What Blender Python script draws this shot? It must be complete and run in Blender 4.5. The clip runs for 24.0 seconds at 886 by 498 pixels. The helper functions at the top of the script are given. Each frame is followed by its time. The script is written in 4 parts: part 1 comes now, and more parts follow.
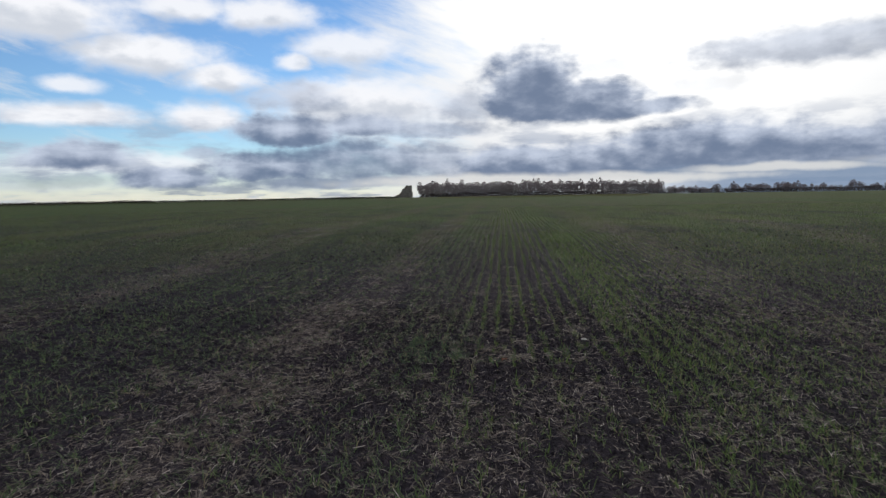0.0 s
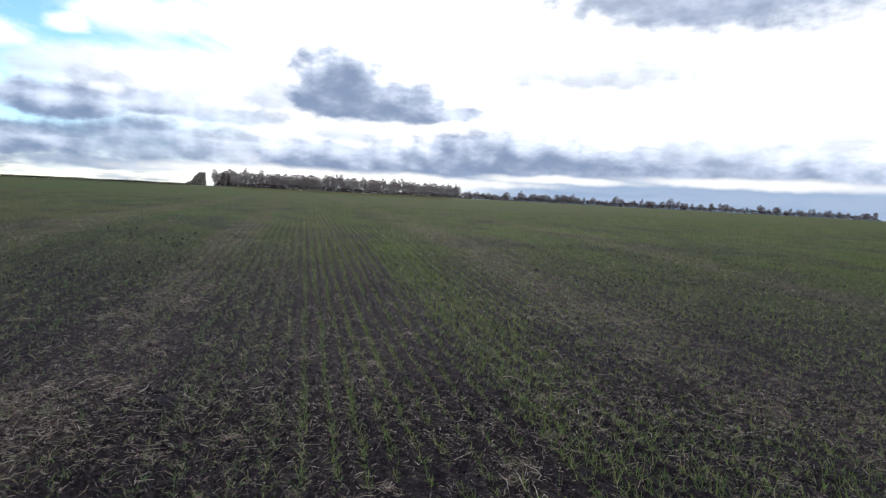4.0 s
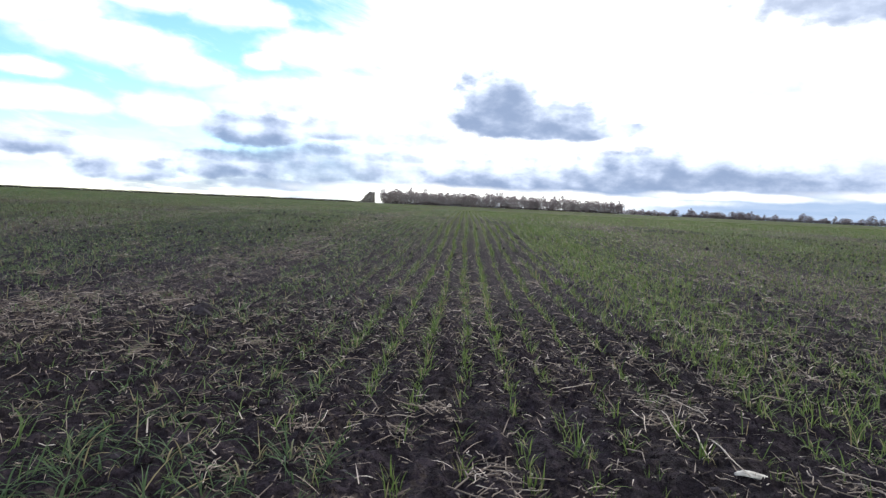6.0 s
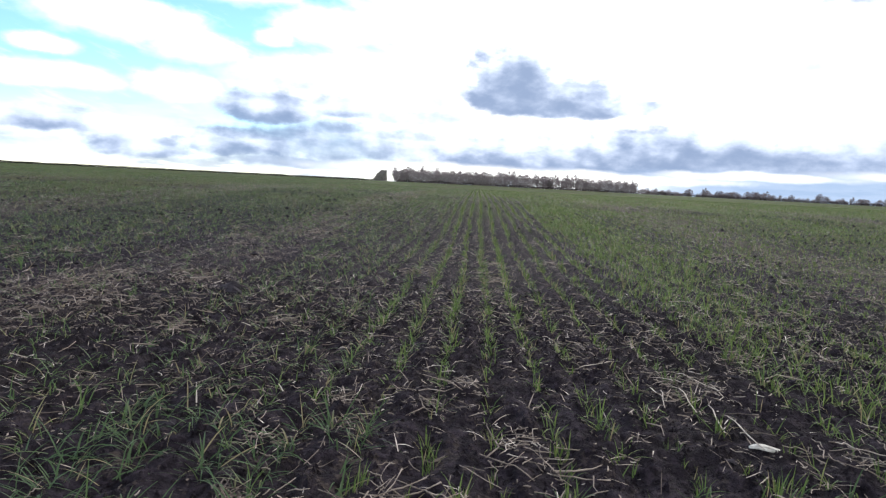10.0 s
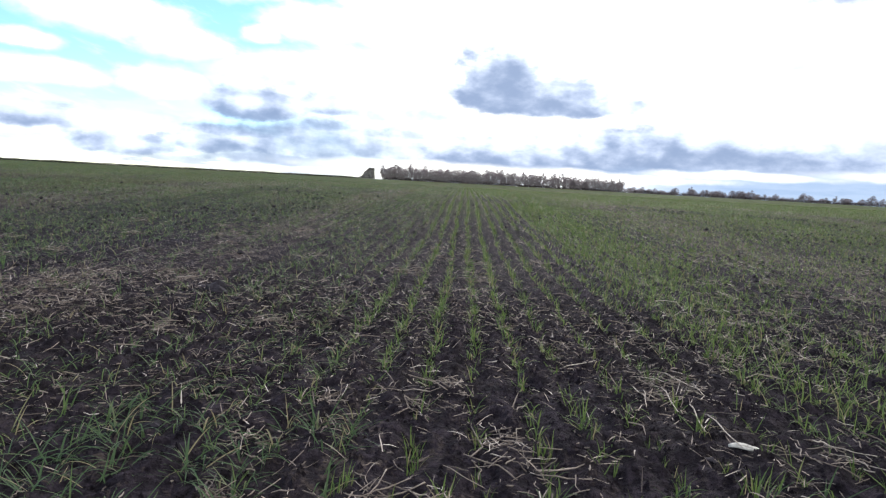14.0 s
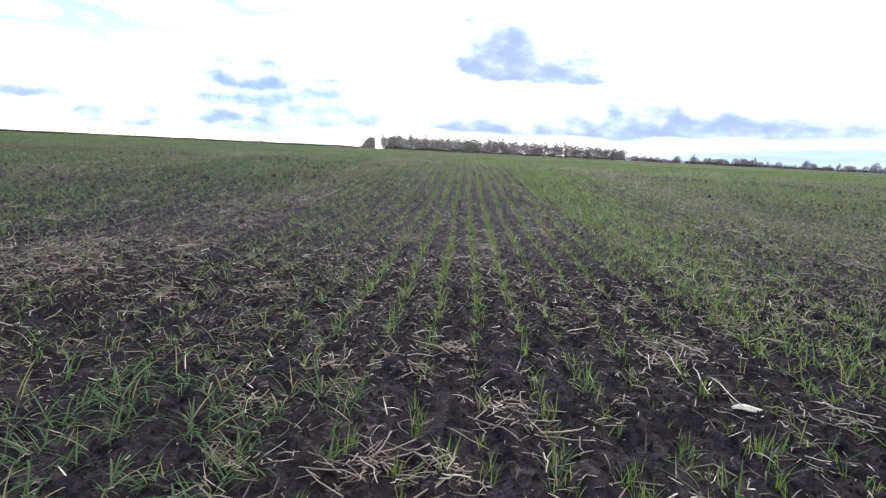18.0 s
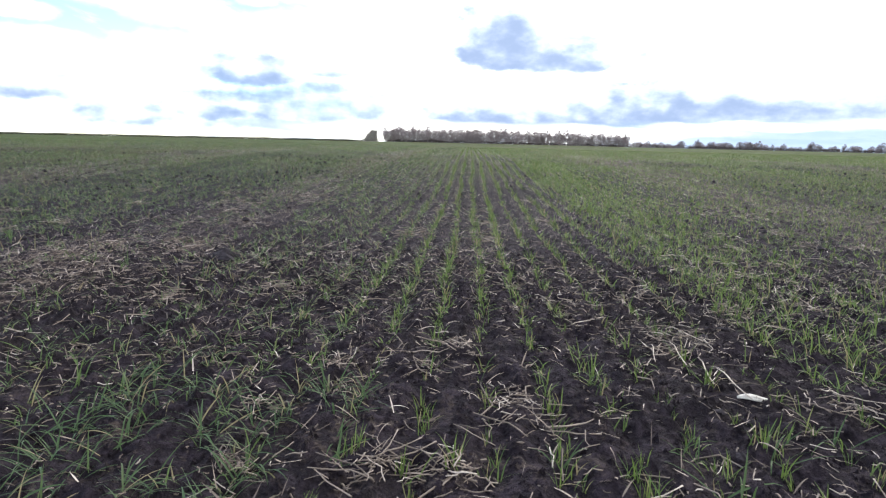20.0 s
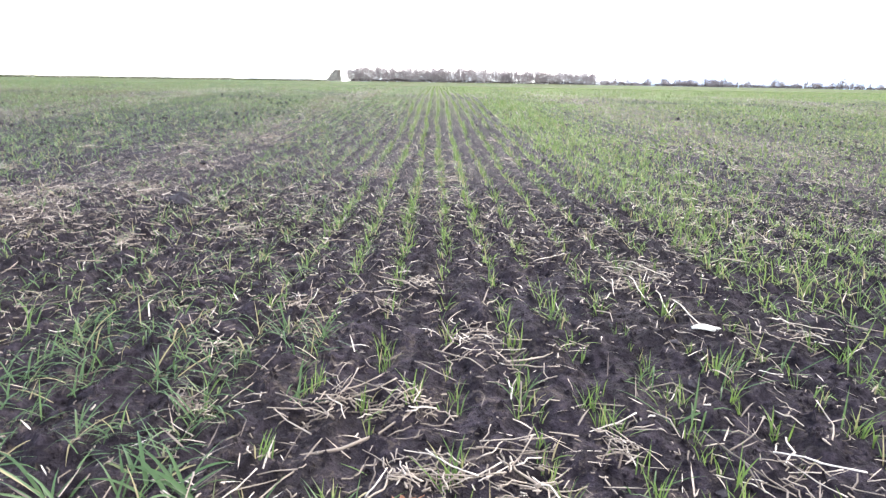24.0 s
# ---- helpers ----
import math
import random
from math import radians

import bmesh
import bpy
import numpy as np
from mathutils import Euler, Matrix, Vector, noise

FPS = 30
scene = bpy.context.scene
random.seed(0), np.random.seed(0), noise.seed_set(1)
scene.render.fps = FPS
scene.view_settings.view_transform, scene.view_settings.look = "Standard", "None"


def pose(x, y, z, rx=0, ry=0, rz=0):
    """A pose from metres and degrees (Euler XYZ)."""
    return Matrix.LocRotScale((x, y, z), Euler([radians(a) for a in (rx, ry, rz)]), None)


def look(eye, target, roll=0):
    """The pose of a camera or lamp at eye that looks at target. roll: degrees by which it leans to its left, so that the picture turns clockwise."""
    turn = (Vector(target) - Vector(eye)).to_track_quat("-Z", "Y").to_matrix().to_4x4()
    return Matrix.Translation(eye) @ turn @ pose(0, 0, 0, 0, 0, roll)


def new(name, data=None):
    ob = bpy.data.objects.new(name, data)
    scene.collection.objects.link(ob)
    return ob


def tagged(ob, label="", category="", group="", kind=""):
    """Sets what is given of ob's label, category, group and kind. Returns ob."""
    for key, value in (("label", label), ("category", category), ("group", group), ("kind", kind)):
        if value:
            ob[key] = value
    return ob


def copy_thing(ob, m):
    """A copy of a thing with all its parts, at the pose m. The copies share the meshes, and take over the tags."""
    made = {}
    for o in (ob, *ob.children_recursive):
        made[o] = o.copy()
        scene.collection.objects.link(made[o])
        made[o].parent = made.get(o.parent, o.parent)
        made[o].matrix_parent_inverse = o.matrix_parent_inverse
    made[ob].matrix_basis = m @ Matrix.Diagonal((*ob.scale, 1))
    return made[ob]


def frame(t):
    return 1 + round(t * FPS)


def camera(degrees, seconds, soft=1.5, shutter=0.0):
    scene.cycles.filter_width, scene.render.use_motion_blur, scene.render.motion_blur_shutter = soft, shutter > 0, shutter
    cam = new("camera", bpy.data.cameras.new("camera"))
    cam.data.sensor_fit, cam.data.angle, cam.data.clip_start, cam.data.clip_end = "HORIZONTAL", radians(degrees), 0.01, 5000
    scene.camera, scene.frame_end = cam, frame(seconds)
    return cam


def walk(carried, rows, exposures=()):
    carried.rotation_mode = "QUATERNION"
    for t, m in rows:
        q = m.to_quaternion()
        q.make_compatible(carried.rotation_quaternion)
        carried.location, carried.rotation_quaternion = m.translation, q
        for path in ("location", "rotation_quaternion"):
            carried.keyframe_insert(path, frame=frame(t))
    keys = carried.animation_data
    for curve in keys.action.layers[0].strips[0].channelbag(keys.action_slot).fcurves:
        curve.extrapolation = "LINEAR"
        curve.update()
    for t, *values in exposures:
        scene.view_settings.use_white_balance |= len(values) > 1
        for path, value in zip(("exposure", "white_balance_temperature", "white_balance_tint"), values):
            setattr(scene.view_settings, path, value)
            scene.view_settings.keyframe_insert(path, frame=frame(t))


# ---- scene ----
cam = camera(70.0, 24.0, soft=1.3, shutter=0.3)
PATH = [
    (0, (0.301, -3.906, 1.344), (0.109, -1.923, 1.165), -1.0),
    (0.5, (0.113, -3.442, 1.308), (0.003, -1.451, 1.158), 1.3),
    (1, (-0.071, -3.033, 1.361), (0.028, -1.044, 1.174), 3.7),
    (1.5, (-0.135, -2.572, 1.352), (0.123, -0.608, 1.075), 0.6),
    (2, (-0.185, -2.177, 1.338), (-0.058, -0.202, 1.046), 2.5),
    (2.5, (-0.245, -1.735, 1.378), (0.083, 0.231, 1.211), 3.8),
    (4.5, (0.084, -0.312, 1.344), (0.518, 1.631, 1.151), 3.0),
    (5, (0.332, 0.084, 1.202), (0.295, 2.04, 0.783), -0.5),
    (5.5, (0.401, 0.283, 0.89), (0.342, 2.267, 0.643), 2.6),
    (6, (0.352, 0.33, 0.589), (0.284, 2.324, 0.445), 2.6),
    (6.5, (0.341, 0.32, 0.567), (0.331, 2.305, 0.323), 4.6),
    (7, (0.335, 0.3, 0.622), (0.328, 2.3, 0.566), 5.8),
    (7.5, (0.325, 0.255, 0.646), (0.18, 2.233, 0.387), 3.7),
    (8, (0.326, 0.239, 0.65), (0.126, 2.216, 0.423), 2.1),
    (8.5, (0.318, 0.233, 0.61), (0.16, 2.208, 0.34), 1.3),
    (9, (0.307, 0.239, 0.616), (0.115, 2.217, 0.387), 0.9),
    (9.5, (0.302, 0.242, 0.612), (0.225, 2.229, 0.392), 3.0),
    (10, (0.304, 0.246, 0.606), (0.203, 2.232, 0.393), 2.9),
    (10.5, (0.304, 0.245, 0.608), (0.237, 2.23, 0.369), 3.8),
    (12.5, (0.311, 0.241, 0.609), (0.28, 2.226, 0.37), 3.0),
    (13, (0.309, 0.24, 0.613), (0.256, 2.227, 0.391), 3.3),
    (13.5, (0.308, 0.235, 0.616), (0.252, 2.222, 0.4), 3.5),
    (14, (0.311, 0.236, 0.616), (0.249, 2.223, 0.399), 3.1),
    (14.5, (0.31, 0.236, 0.613), (0.266, 2.222, 0.386), 3.3),
    (15, (0.309, 0.237, 0.612), (0.264, 2.223, 0.38), 3.6),
    (15.5, (0.306, 0.237, 0.622), (0.271, 2.226, 0.417), 4.2),
    (16, (0.314, 0.239, 0.61), (0.279, 2.225, 0.382), 4.0),
    (16.5, (0.315, 0.245, 0.605), (0.306, 2.226, 0.337), 3.6),
    (17, (0.309, 0.247, 0.601), (0.276, 2.223, 0.292), 4.3),
    (17.5, (0.311, 0.248, 0.599), (0.268, 2.221, 0.277), 3.3),
    (18, (0.307, 0.25, 0.599), (0.246, 2.224, 0.287), 2.8),
    (18.5, (0.309, 0.245, 0.604), (0.242, 2.222, 0.312), 2.5),
    (20.5, (0.319, 0.251, 0.615), (0.26, 2.209, 0.211), 0.6),
    (21, (0.329, 0.27, 0.599), (0.333, 2.142, -0.106), 0.7),
    (21.5, (0.335, 0.281, 0.608), (0.363, 2.136, -0.137), 1.7),
    (22, (0.335, 0.274, 0.595), (0.353, 2.181, -0.007), 1.7),
    (22.5, (0.335, 0.277, 0.608), (0.394, 2.184, 0.009), 2.7),
    (23, (0.333, 0.267, 0.599), (0.411, 2.179, 0.017), 2.6),
    (23.5, (0.335, 0.274, 0.609), (0.4, 2.181, 0.008), 2.6),
    (24, (0.336, 0.265, 0.602), (0.363, 2.197, 0.085), 0.9),
]
EXPOSURES = [(0, -0.55), (1, 0.12), (2, 0.5), (2.5, 0.6), (4.5, 0.0), (5, 0.40), (6, 0.45), (7, 0.64), (7.5, 0.45), (8, 0.28), (9, 0.7), (10, 0.50), (13, 0.62), (14, 0.55), (15, 0.5), (16, 0.45), (17, 0.72), (18, 1.0), (20.5, 0.95), (21, 1.13), (22, 2.1), (23, 2.2), (24, 2.25)]
SKY_STRENGTH = 0.165
SUN_POWER = 0.9
DARK_EDGE, DARK_CORE = (0.88, 0.98, 1.18), (0.212, 0.290, 0.455)

walk(cam, [(t, look(eye, aim, roll)) for t, eye, aim, roll in PATH], EXPOSURES)

# ---- sky and sun ----
SUN_AZ, SUN_EL = 14.0, 25.0
world = bpy.data.worlds.new("sky")
scene.world = world
world.use_nodes = True
wt = world.node_tree
wt.nodes.clear()


def wnode(kind, **kw):
    n = wt.nodes.new(kind)
    for k, v in kw.items():
        if k == "op":
            n.operation = v
    return n


def wset(sock, v):
    if isinstance(v, bpy.types.NodeSocket):
        wt.links.new(v, sock)
    else:
        sock.default_value = v


def wmath(op, a, b=None, c=None):
    n = wnode("ShaderNodeMath", op=op)
    wset(n.inputs[0], a)
    if b is not None:
        wset(n.inputs[1], b)
    if c is not None:
        wset(n.inputs[2], c)
    return n.outputs[0]


def wramp(v, lo, hi, out_lo=0.0, out_hi=1.0):
    n = wnode("ShaderNodeMapRange")
    n.interpolation_type = "SMOOTHSTEP"
    for s, x in zip(n.inputs[:5], (v, lo, hi, out_lo, out_hi)):
        wset(s, x)
    return n.outputs[0]


def wmix(fac, a, b):
    n = wnode("ShaderNodeMix")
    n.data_type = "RGBA"
    wset(n.inputs[0], fac)
    for s, v in ((n.inputs[6], a), (n.inputs[7], b)):
        wset(s, v if isinstance(v, bpy.types.NodeSocket) else (*v, 1.0))
    return n.outputs[2]


def wnoise(vec, scale, detail, rough=0.55):
    n = wnode("ShaderNodeTexNoise")
    wset(n.inputs["Vector"], vec)
    n.inputs["Scale"].default_value = scale
    n.inputs["Detail"].default_value = detail
    n.inputs["Roughness"].default_value = rough
    return n


def wvec(x, y, z=0.0):
    n = wnode("ShaderNodeCombineXYZ")
    for s, v in zip(n.inputs, (x, y, z)):
        wset(s, v)
    return n.outputs[0]


def cloud_group():
    """Mask of one cloud: azimuth, elevation, ragged edge, then centre, width, height above and below."""
    g = bpy.data.node_groups.new("cloud", "ShaderNodeTree")
    for nm in ("U", "V", "Rag", "U0", "V0", "IW", "IUp", "IDown", "Gain"):
        g.interface.new_socket(name=nm, in_out="INPUT", socket_type="NodeSocketFloat")
    g.interface.new_socket(name="Mask", in_out="OUTPUT", socket_type="NodeSocketFloat")
    i, o = g.nodes.new("NodeGroupInput"), g.nodes.new("NodeGroupOutput")

    def m(op, a, b):
        n = g.nodes.new("ShaderNodeMath")
        n.operation = op
        for s, v in zip(n.inputs, (a, b)):
            if isinstance(v, bpy.types.NodeSocket):
                g.links.new(v, s)
            else:
                s.default_value = v
        return n.outputs[0]
    I = i.outputs
    du = m("MULTIPLY", m("SUBTRACT", I["U"], I["U0"]), I["IW"])
    dv = m("SUBTRACT", I["V"], I["V0"])
    up = m("MULTIPLY", m("MAXIMUM", dv, 0.0), I["IUp"])
    dn = m("MULTIPLY", m("MAXIMUM", m("MULTIPLY", dv, -1.0), 0.0), I["IDown"])
    h = m("ADD", up, dn)
    d = m("SQRT", m("ADD", m("MULTIPLY", du, du), m("MULTIPLY", h, h)), 0.0)
    d = m("ADD", d, I["Rag"])
    r = g.nodes.new("ShaderNodeMapRange")
    r.interpolation_type = "SMOOTHSTEP"
    for s, v in zip(r.inputs[:5], (d, 1.42, 0.48, 0.0, 1.0)):
        if isinstance(v, bpy.types.NodeSocket):
            g.links.new(v, s)
        else:
            s.default_value = v
    g.links.new(m("MULTIPLY", r.outputs[0], I["Gain"]), o.inputs[0])
    return g


CLOUD = cloud_group()
tc = wnode("ShaderNodeTexCoord")
sep = wnode("ShaderNodeSeparateXYZ")
wt.links.new(tc.outputs["Generated"], sep.inputs[0])
AZ = wmath("MULTIPLY", wmath("ARCTAN2", sep.outputs[0], sep.outputs[1]), 57.2958)
EL = wmath("MULTIPLY", wmath("ARCSINE", sep.outputs[2]), 57.2958)
cloud_vec = wvec(wmath("MULTIPLY", AZ, 0.46), wmath("MULTIPLY", EL, 0.80))
n_big = wnoise(cloud_vec, 0.42, 5.0, 0.55)
n_fine = wnoise(cloud_vec, 0.95, 7.0, 0.52)
n_wisp = wnoise(wvec(wmath("MULTIPLY", AZ, 0.12), wmath("MULTIPLY", wmath("ADD", EL, wmath("MULTIPLY", AZ, 0.28)), 0.5)), 1.0, 6.0, 0.6)
bend = wnode("ShaderNodeSeparateColor")
wt.links.new(n_big.outputs["Color"], bend.inputs[0])
U = wmath("ADD", AZ, wmath("MULTIPLY", wmath("SUBTRACT", bend.outputs[0], 0.5), 2.2))
V = wmath("ADD", EL, wmath("MULTIPLY", wmath("SUBTRACT", bend.outputs[1], 0.5), 1.0))
over_vec = wvec(wmath("MULTIPLY", AZ, 0.46), wmath("MULTIPLY", wmath("ADD", EL, 0.55), 0.80))
n_over = wnoise(over_vec, 0.95, 7.0, 0.52)
RAG_OVER = wmath("MULTIPLY", wmath("SUBTRACT", n_over.outputs[0], 0.5), 1.0)
V_OVER = wmath("ADD", V, 1.35)
RAG = wmath("MULTIPLY", wmath("SUBTRACT", n_fine.outputs[0], 0.5), 1.0)


def clouds(rows, over=False, tight=0.73):
    """The union of several clouds: azimuth, elevation, half width, height up and down, strength; over: the cloud that lies above each point."""
    total = None
    for u0, v0, w, up, dn, gain in rows:
        n = wnode("ShaderNodeGroup")
        n.node_tree = CLOUD
        for s, v in zip(n.inputs, (U, V_OVER if over else V, RAG_OVER if over else RAG, u0, v0, tight / w, tight / up, tight / dn, gain)):
            wset(s, v)
        total = n.outputs[0] if total is None else wmath("MAXIMUM", total, n.outputs[0])
    return total


WHITE = [(-35.8, 6.3, 5.6, 1.1, 0.8, 1.0), (-25.7, 6.3, 3.5, 1.6, 0.8, 1.0), (-35.1, 8.6, 2.2, 0.8, 0.6, 0.85),
         (-37.5, 13.6, 7.5, 2.3, 2.0, 1.0), (-30.0, 11.4, 6.0, 1.5, 1.6, 1.0), (-24.4, 9.9, 3.8, 1.3, 1.2, 1.0), (-27.0, 15.0, 4.6, 1.3, 1.0, 0.95),
         (-20.5, 14.8, 4.6, 1.5, 1.2, 0.95), (-13.8, 12.5, 4.8, 1.6, 1.4, 0.9), (-18.2, 11.3, 1.5, 0.9, 0.8, 0.9), (-38.0, 18.5, 9.0, 1.8, 1.6, 0.8),
         (-12.5, 8.0, 9.0, 2.2, 3.6, 1.0), (-32.5, 2.6, 9.0, 1.2, 0.9, 0.85)]
DARK = [(2.6, 7.5, 3.8, 3.5, 1.2, 1.0), (7.0, 7.0, 4.4, 2.0, 0.9, 1.0), (11.2, 6.8, 4.0, 0.7, 0.5, 0.85), (-2.5, 7.3, 2.6, 1.5, 1.0, 0.55),
        (-18.9, 5.3, 3.7, 1.2, 0.9, 1.0), (-12.6, 5.8, 3.2, 0.9, 0.6, 0.85), (-6.4, 5.4, 4.6, 0.7, 0.5, 0.6), (-18.4, 8.2, 3.5, 1.1, 0.8, 0.55),
        (-20.6, 2.3, 4.2, 1.2, 0.9, 0.9), (-13.0, 2.7, 6.6, 1.6, 1.2, 0.75), (-6.4, 2.6, 3.8, 1.3, 1.0, 0.65), (-14.0, 1.0, 9.0, 0.6, 0.4, 0.65),
        (1.0, 2.2, 4.2, 1.4, 0.9, 1.0), (8.0, 2.3, 8.0, 1.3, 0.9, 0.85), (18.0, 2.7, 8.6, 2.1, 1.1, 1.0), (26.5, 2.6, 6.2, 1.5, 1.0, 0.9),
        (6.0, 1.5, 9.0, 0.6, 0.5, 0.9), (-35.2, 3.2, 3.4, 0.9, 0.8, 0.9), (-28.6, 1.5, 3.4, 0.8, 0.7, 0.85), (-26.4, 3.6, 1.2, 0.4, 0.35, 0.6),
        (-37.0, 1.2, 5.0, 0.6, 0.5, 0.4), (24.5, 10.6, 8.0, 1.2, 1.1, 0.60), (16.9, 8.4, 2.6, 0.8, 0.6, 0.32), (9.7, 10.4, 3.8, 0.5, 0.4, 0.36),
        (33.5, 16.6, 11.0, 3.6, 2.2, 0.75), (33.5, 4.0, 4.6, 1.2, 0.8, 0.7), (38.0, 2.7, 9.5, 1.7, 1.2, 0.75)]
GLEAM = [(-1.0, 0.95, 9.0, 0.45, 0.4, 0.9), (10.0, 1.0, 8.0, 0.36, 0.32, 0.85), (22.5, 1.55, 5.0, 0.26, 0.26, 0.8),
         (38.0, 1.9, 7.0, 0.35, 0.35, 0.8)]

nishita = wnode("ShaderNodeTexSky")
nishita.sky_type = "NISHITA"
nishita.sun_disc = False
nishita.sun_elevation = radians(SUN_EL)
nishita.sun_rotation = radians(SUN_AZ)
nishita.air_density, nishita.dust_density, nishita.ozone_density = 1.0, 0.0, 6.0
blue = wmix(1.0, (0, 0, 0), nishita.outputs[0])
scale_blue = wnode("ShaderNodeVectorMath", op="SCALE")
wset(scale_blue.inputs[0], blue)
scale_blue.inputs["Scale"].default_value = SKY_STRENGTH
blue = scale_blue.outputs[0]
# glow of the veiled sun
du = wmath("SUBTRACT", AZ, SUN_AZ)
dv = wmath("SUBTRACT", EL, SUN_EL)
sun_d = wmath("SQRT", wmath("ADD", wmath("MULTIPLY", du, du), wmath("MULTIPLY", dv, dv)))
glow = wramp(sun_d, 34.0, 0.0, 0.0, 1.0)
veil_edge = wmath("ADD", AZ, wmath("MULTIPLY", wmath("SUBTRACT", n_wisp.outputs[0], 0.5), 22.0))
veil = wramp(veil_edge, -17.0, -2.0)
low = wramp(wmath("ADD", EL, wmath("MULTIPLY", wmath("SUBTRACT", n_big.outputs[0], 0.5), 5.0)), 4.0, 0.3, 0.0, 0.25)
behind = wramp(wmath("ABSOLUTE", AZ), 60.0, 100.0, 0.0, 0.55)
wisps = wramp(n_wisp.outputs[0], 0.52, 0.70, 0.0, 0.45)
base = wmath("MAXIMUM", wmath("MAXIMUM", veil, low), wmath("MAXIMUM", wisps, behind))
white_col = wmix(glow, (1.12, 1.15, 1.20), (2.3, 2.25, 2.15))
sky = wmix(base, blue, white_col)
white_over = wmath("ADD", clouds(WHITE, True, 1.04), wmath("MULTIPLY", wmath("SUBTRACT", 0.5, n_fine.outputs[0]), 1.2))
white_shade = wmix(wramp(white_over, 0.35, 1.25), (1.36, 1.38, 1.44), (0.92, 0.98, 1.09))
sky = wmix(clouds(WHITE, False, 1.04), sky, white_shade)
soft_n = wnoise(wvec(wmath("MULTIPLY", AZ, 0.15), wmath("MULTIPLY", EL, 0.55), 9.1), 1.0, 7.0, 0.58)
soft = wmath("MULTIPLY", wramp(soft_n.outputs[0], 0.46, 0.66, 0.0, 0.65), wramp(EL, 8.5, 4.0))
sky = wmix(soft, sky, (0.50, 0.59, 0.77))
bank_n = wnoise(wvec(wmath("MULTIPLY", AZ, 0.11), wmath("MULTIPLY", EL, 0.75), 3.7), 1.0, 8.0, 0.58)
bank_in = wmath("MULTIPLY", wramp(EL, 6.6, 3.0), wramp(AZ, -48.0, -26.0, 0.55, 1.0))
bank = wmath("MULTIPLY", wramp(bank_n.outputs[0], 0.47, 0.64, 0.0, 0.6), bank_in)
dark = wmath("MULTIPLY", clouds(DARK), wramp(n_big.outputs[0], 0.25, 0.45, 0.85, 1.0))
body = wmath("MAXIMUM", dark, bank)
above = wmath("MAXIMUM", clouds(DARK, True), wmath("MULTIPLY", bank, 0.7))
depth = wmath("ADD", above, wmath("MULTIPLY", wmath("SUBTRACT", 0.5, n_fine.outputs[0]), 1.8))
dark_col = wmix(wramp(depth, -0.5, 1.25), DARK_EDGE, DARK_CORE)
sky = wmix(wramp(body, 0.0, 0.90, 0.0, 0.97), sky, dark_col)
haze = wmath("MULTIPLY", wramp(EL, 2.2, 1.3), wramp(AZ, 8.0, 20.0, 0.0, 0.9))
sky = wmix(haze, sky, (0.31, 0.43, 0.63))
sky = wmix(clouds(GLEAM), sky, (1.1, 1.1, 1.08))
bg = wnode("ShaderNodeBackground")
wset(bg.inputs[0], sky)
bg.inputs[1].default_value = 1.0
wo = wnode("ShaderNodeOutputWorld")
wt.links.new(bg.outputs[0], wo.inputs[0])

sun_data = bpy.data.lights.new("sun", "SUN")
sun_data.energy = SUN_POWER
sun_data.angle = radians(14)
sun_data.color = (1.0, 0.95, 0.88)
sun = new("sun", sun_data)
sun_from = Vector((math.sin(radians(SUN_AZ)) * math.cos(radians(SUN_EL)), math.cos(radians(SUN_AZ)) * math.cos(radians(SUN_EL)), math.sin(radians(SUN_EL))))
sun.matrix_world = look(sun_from * 50, (0, 0, 0))


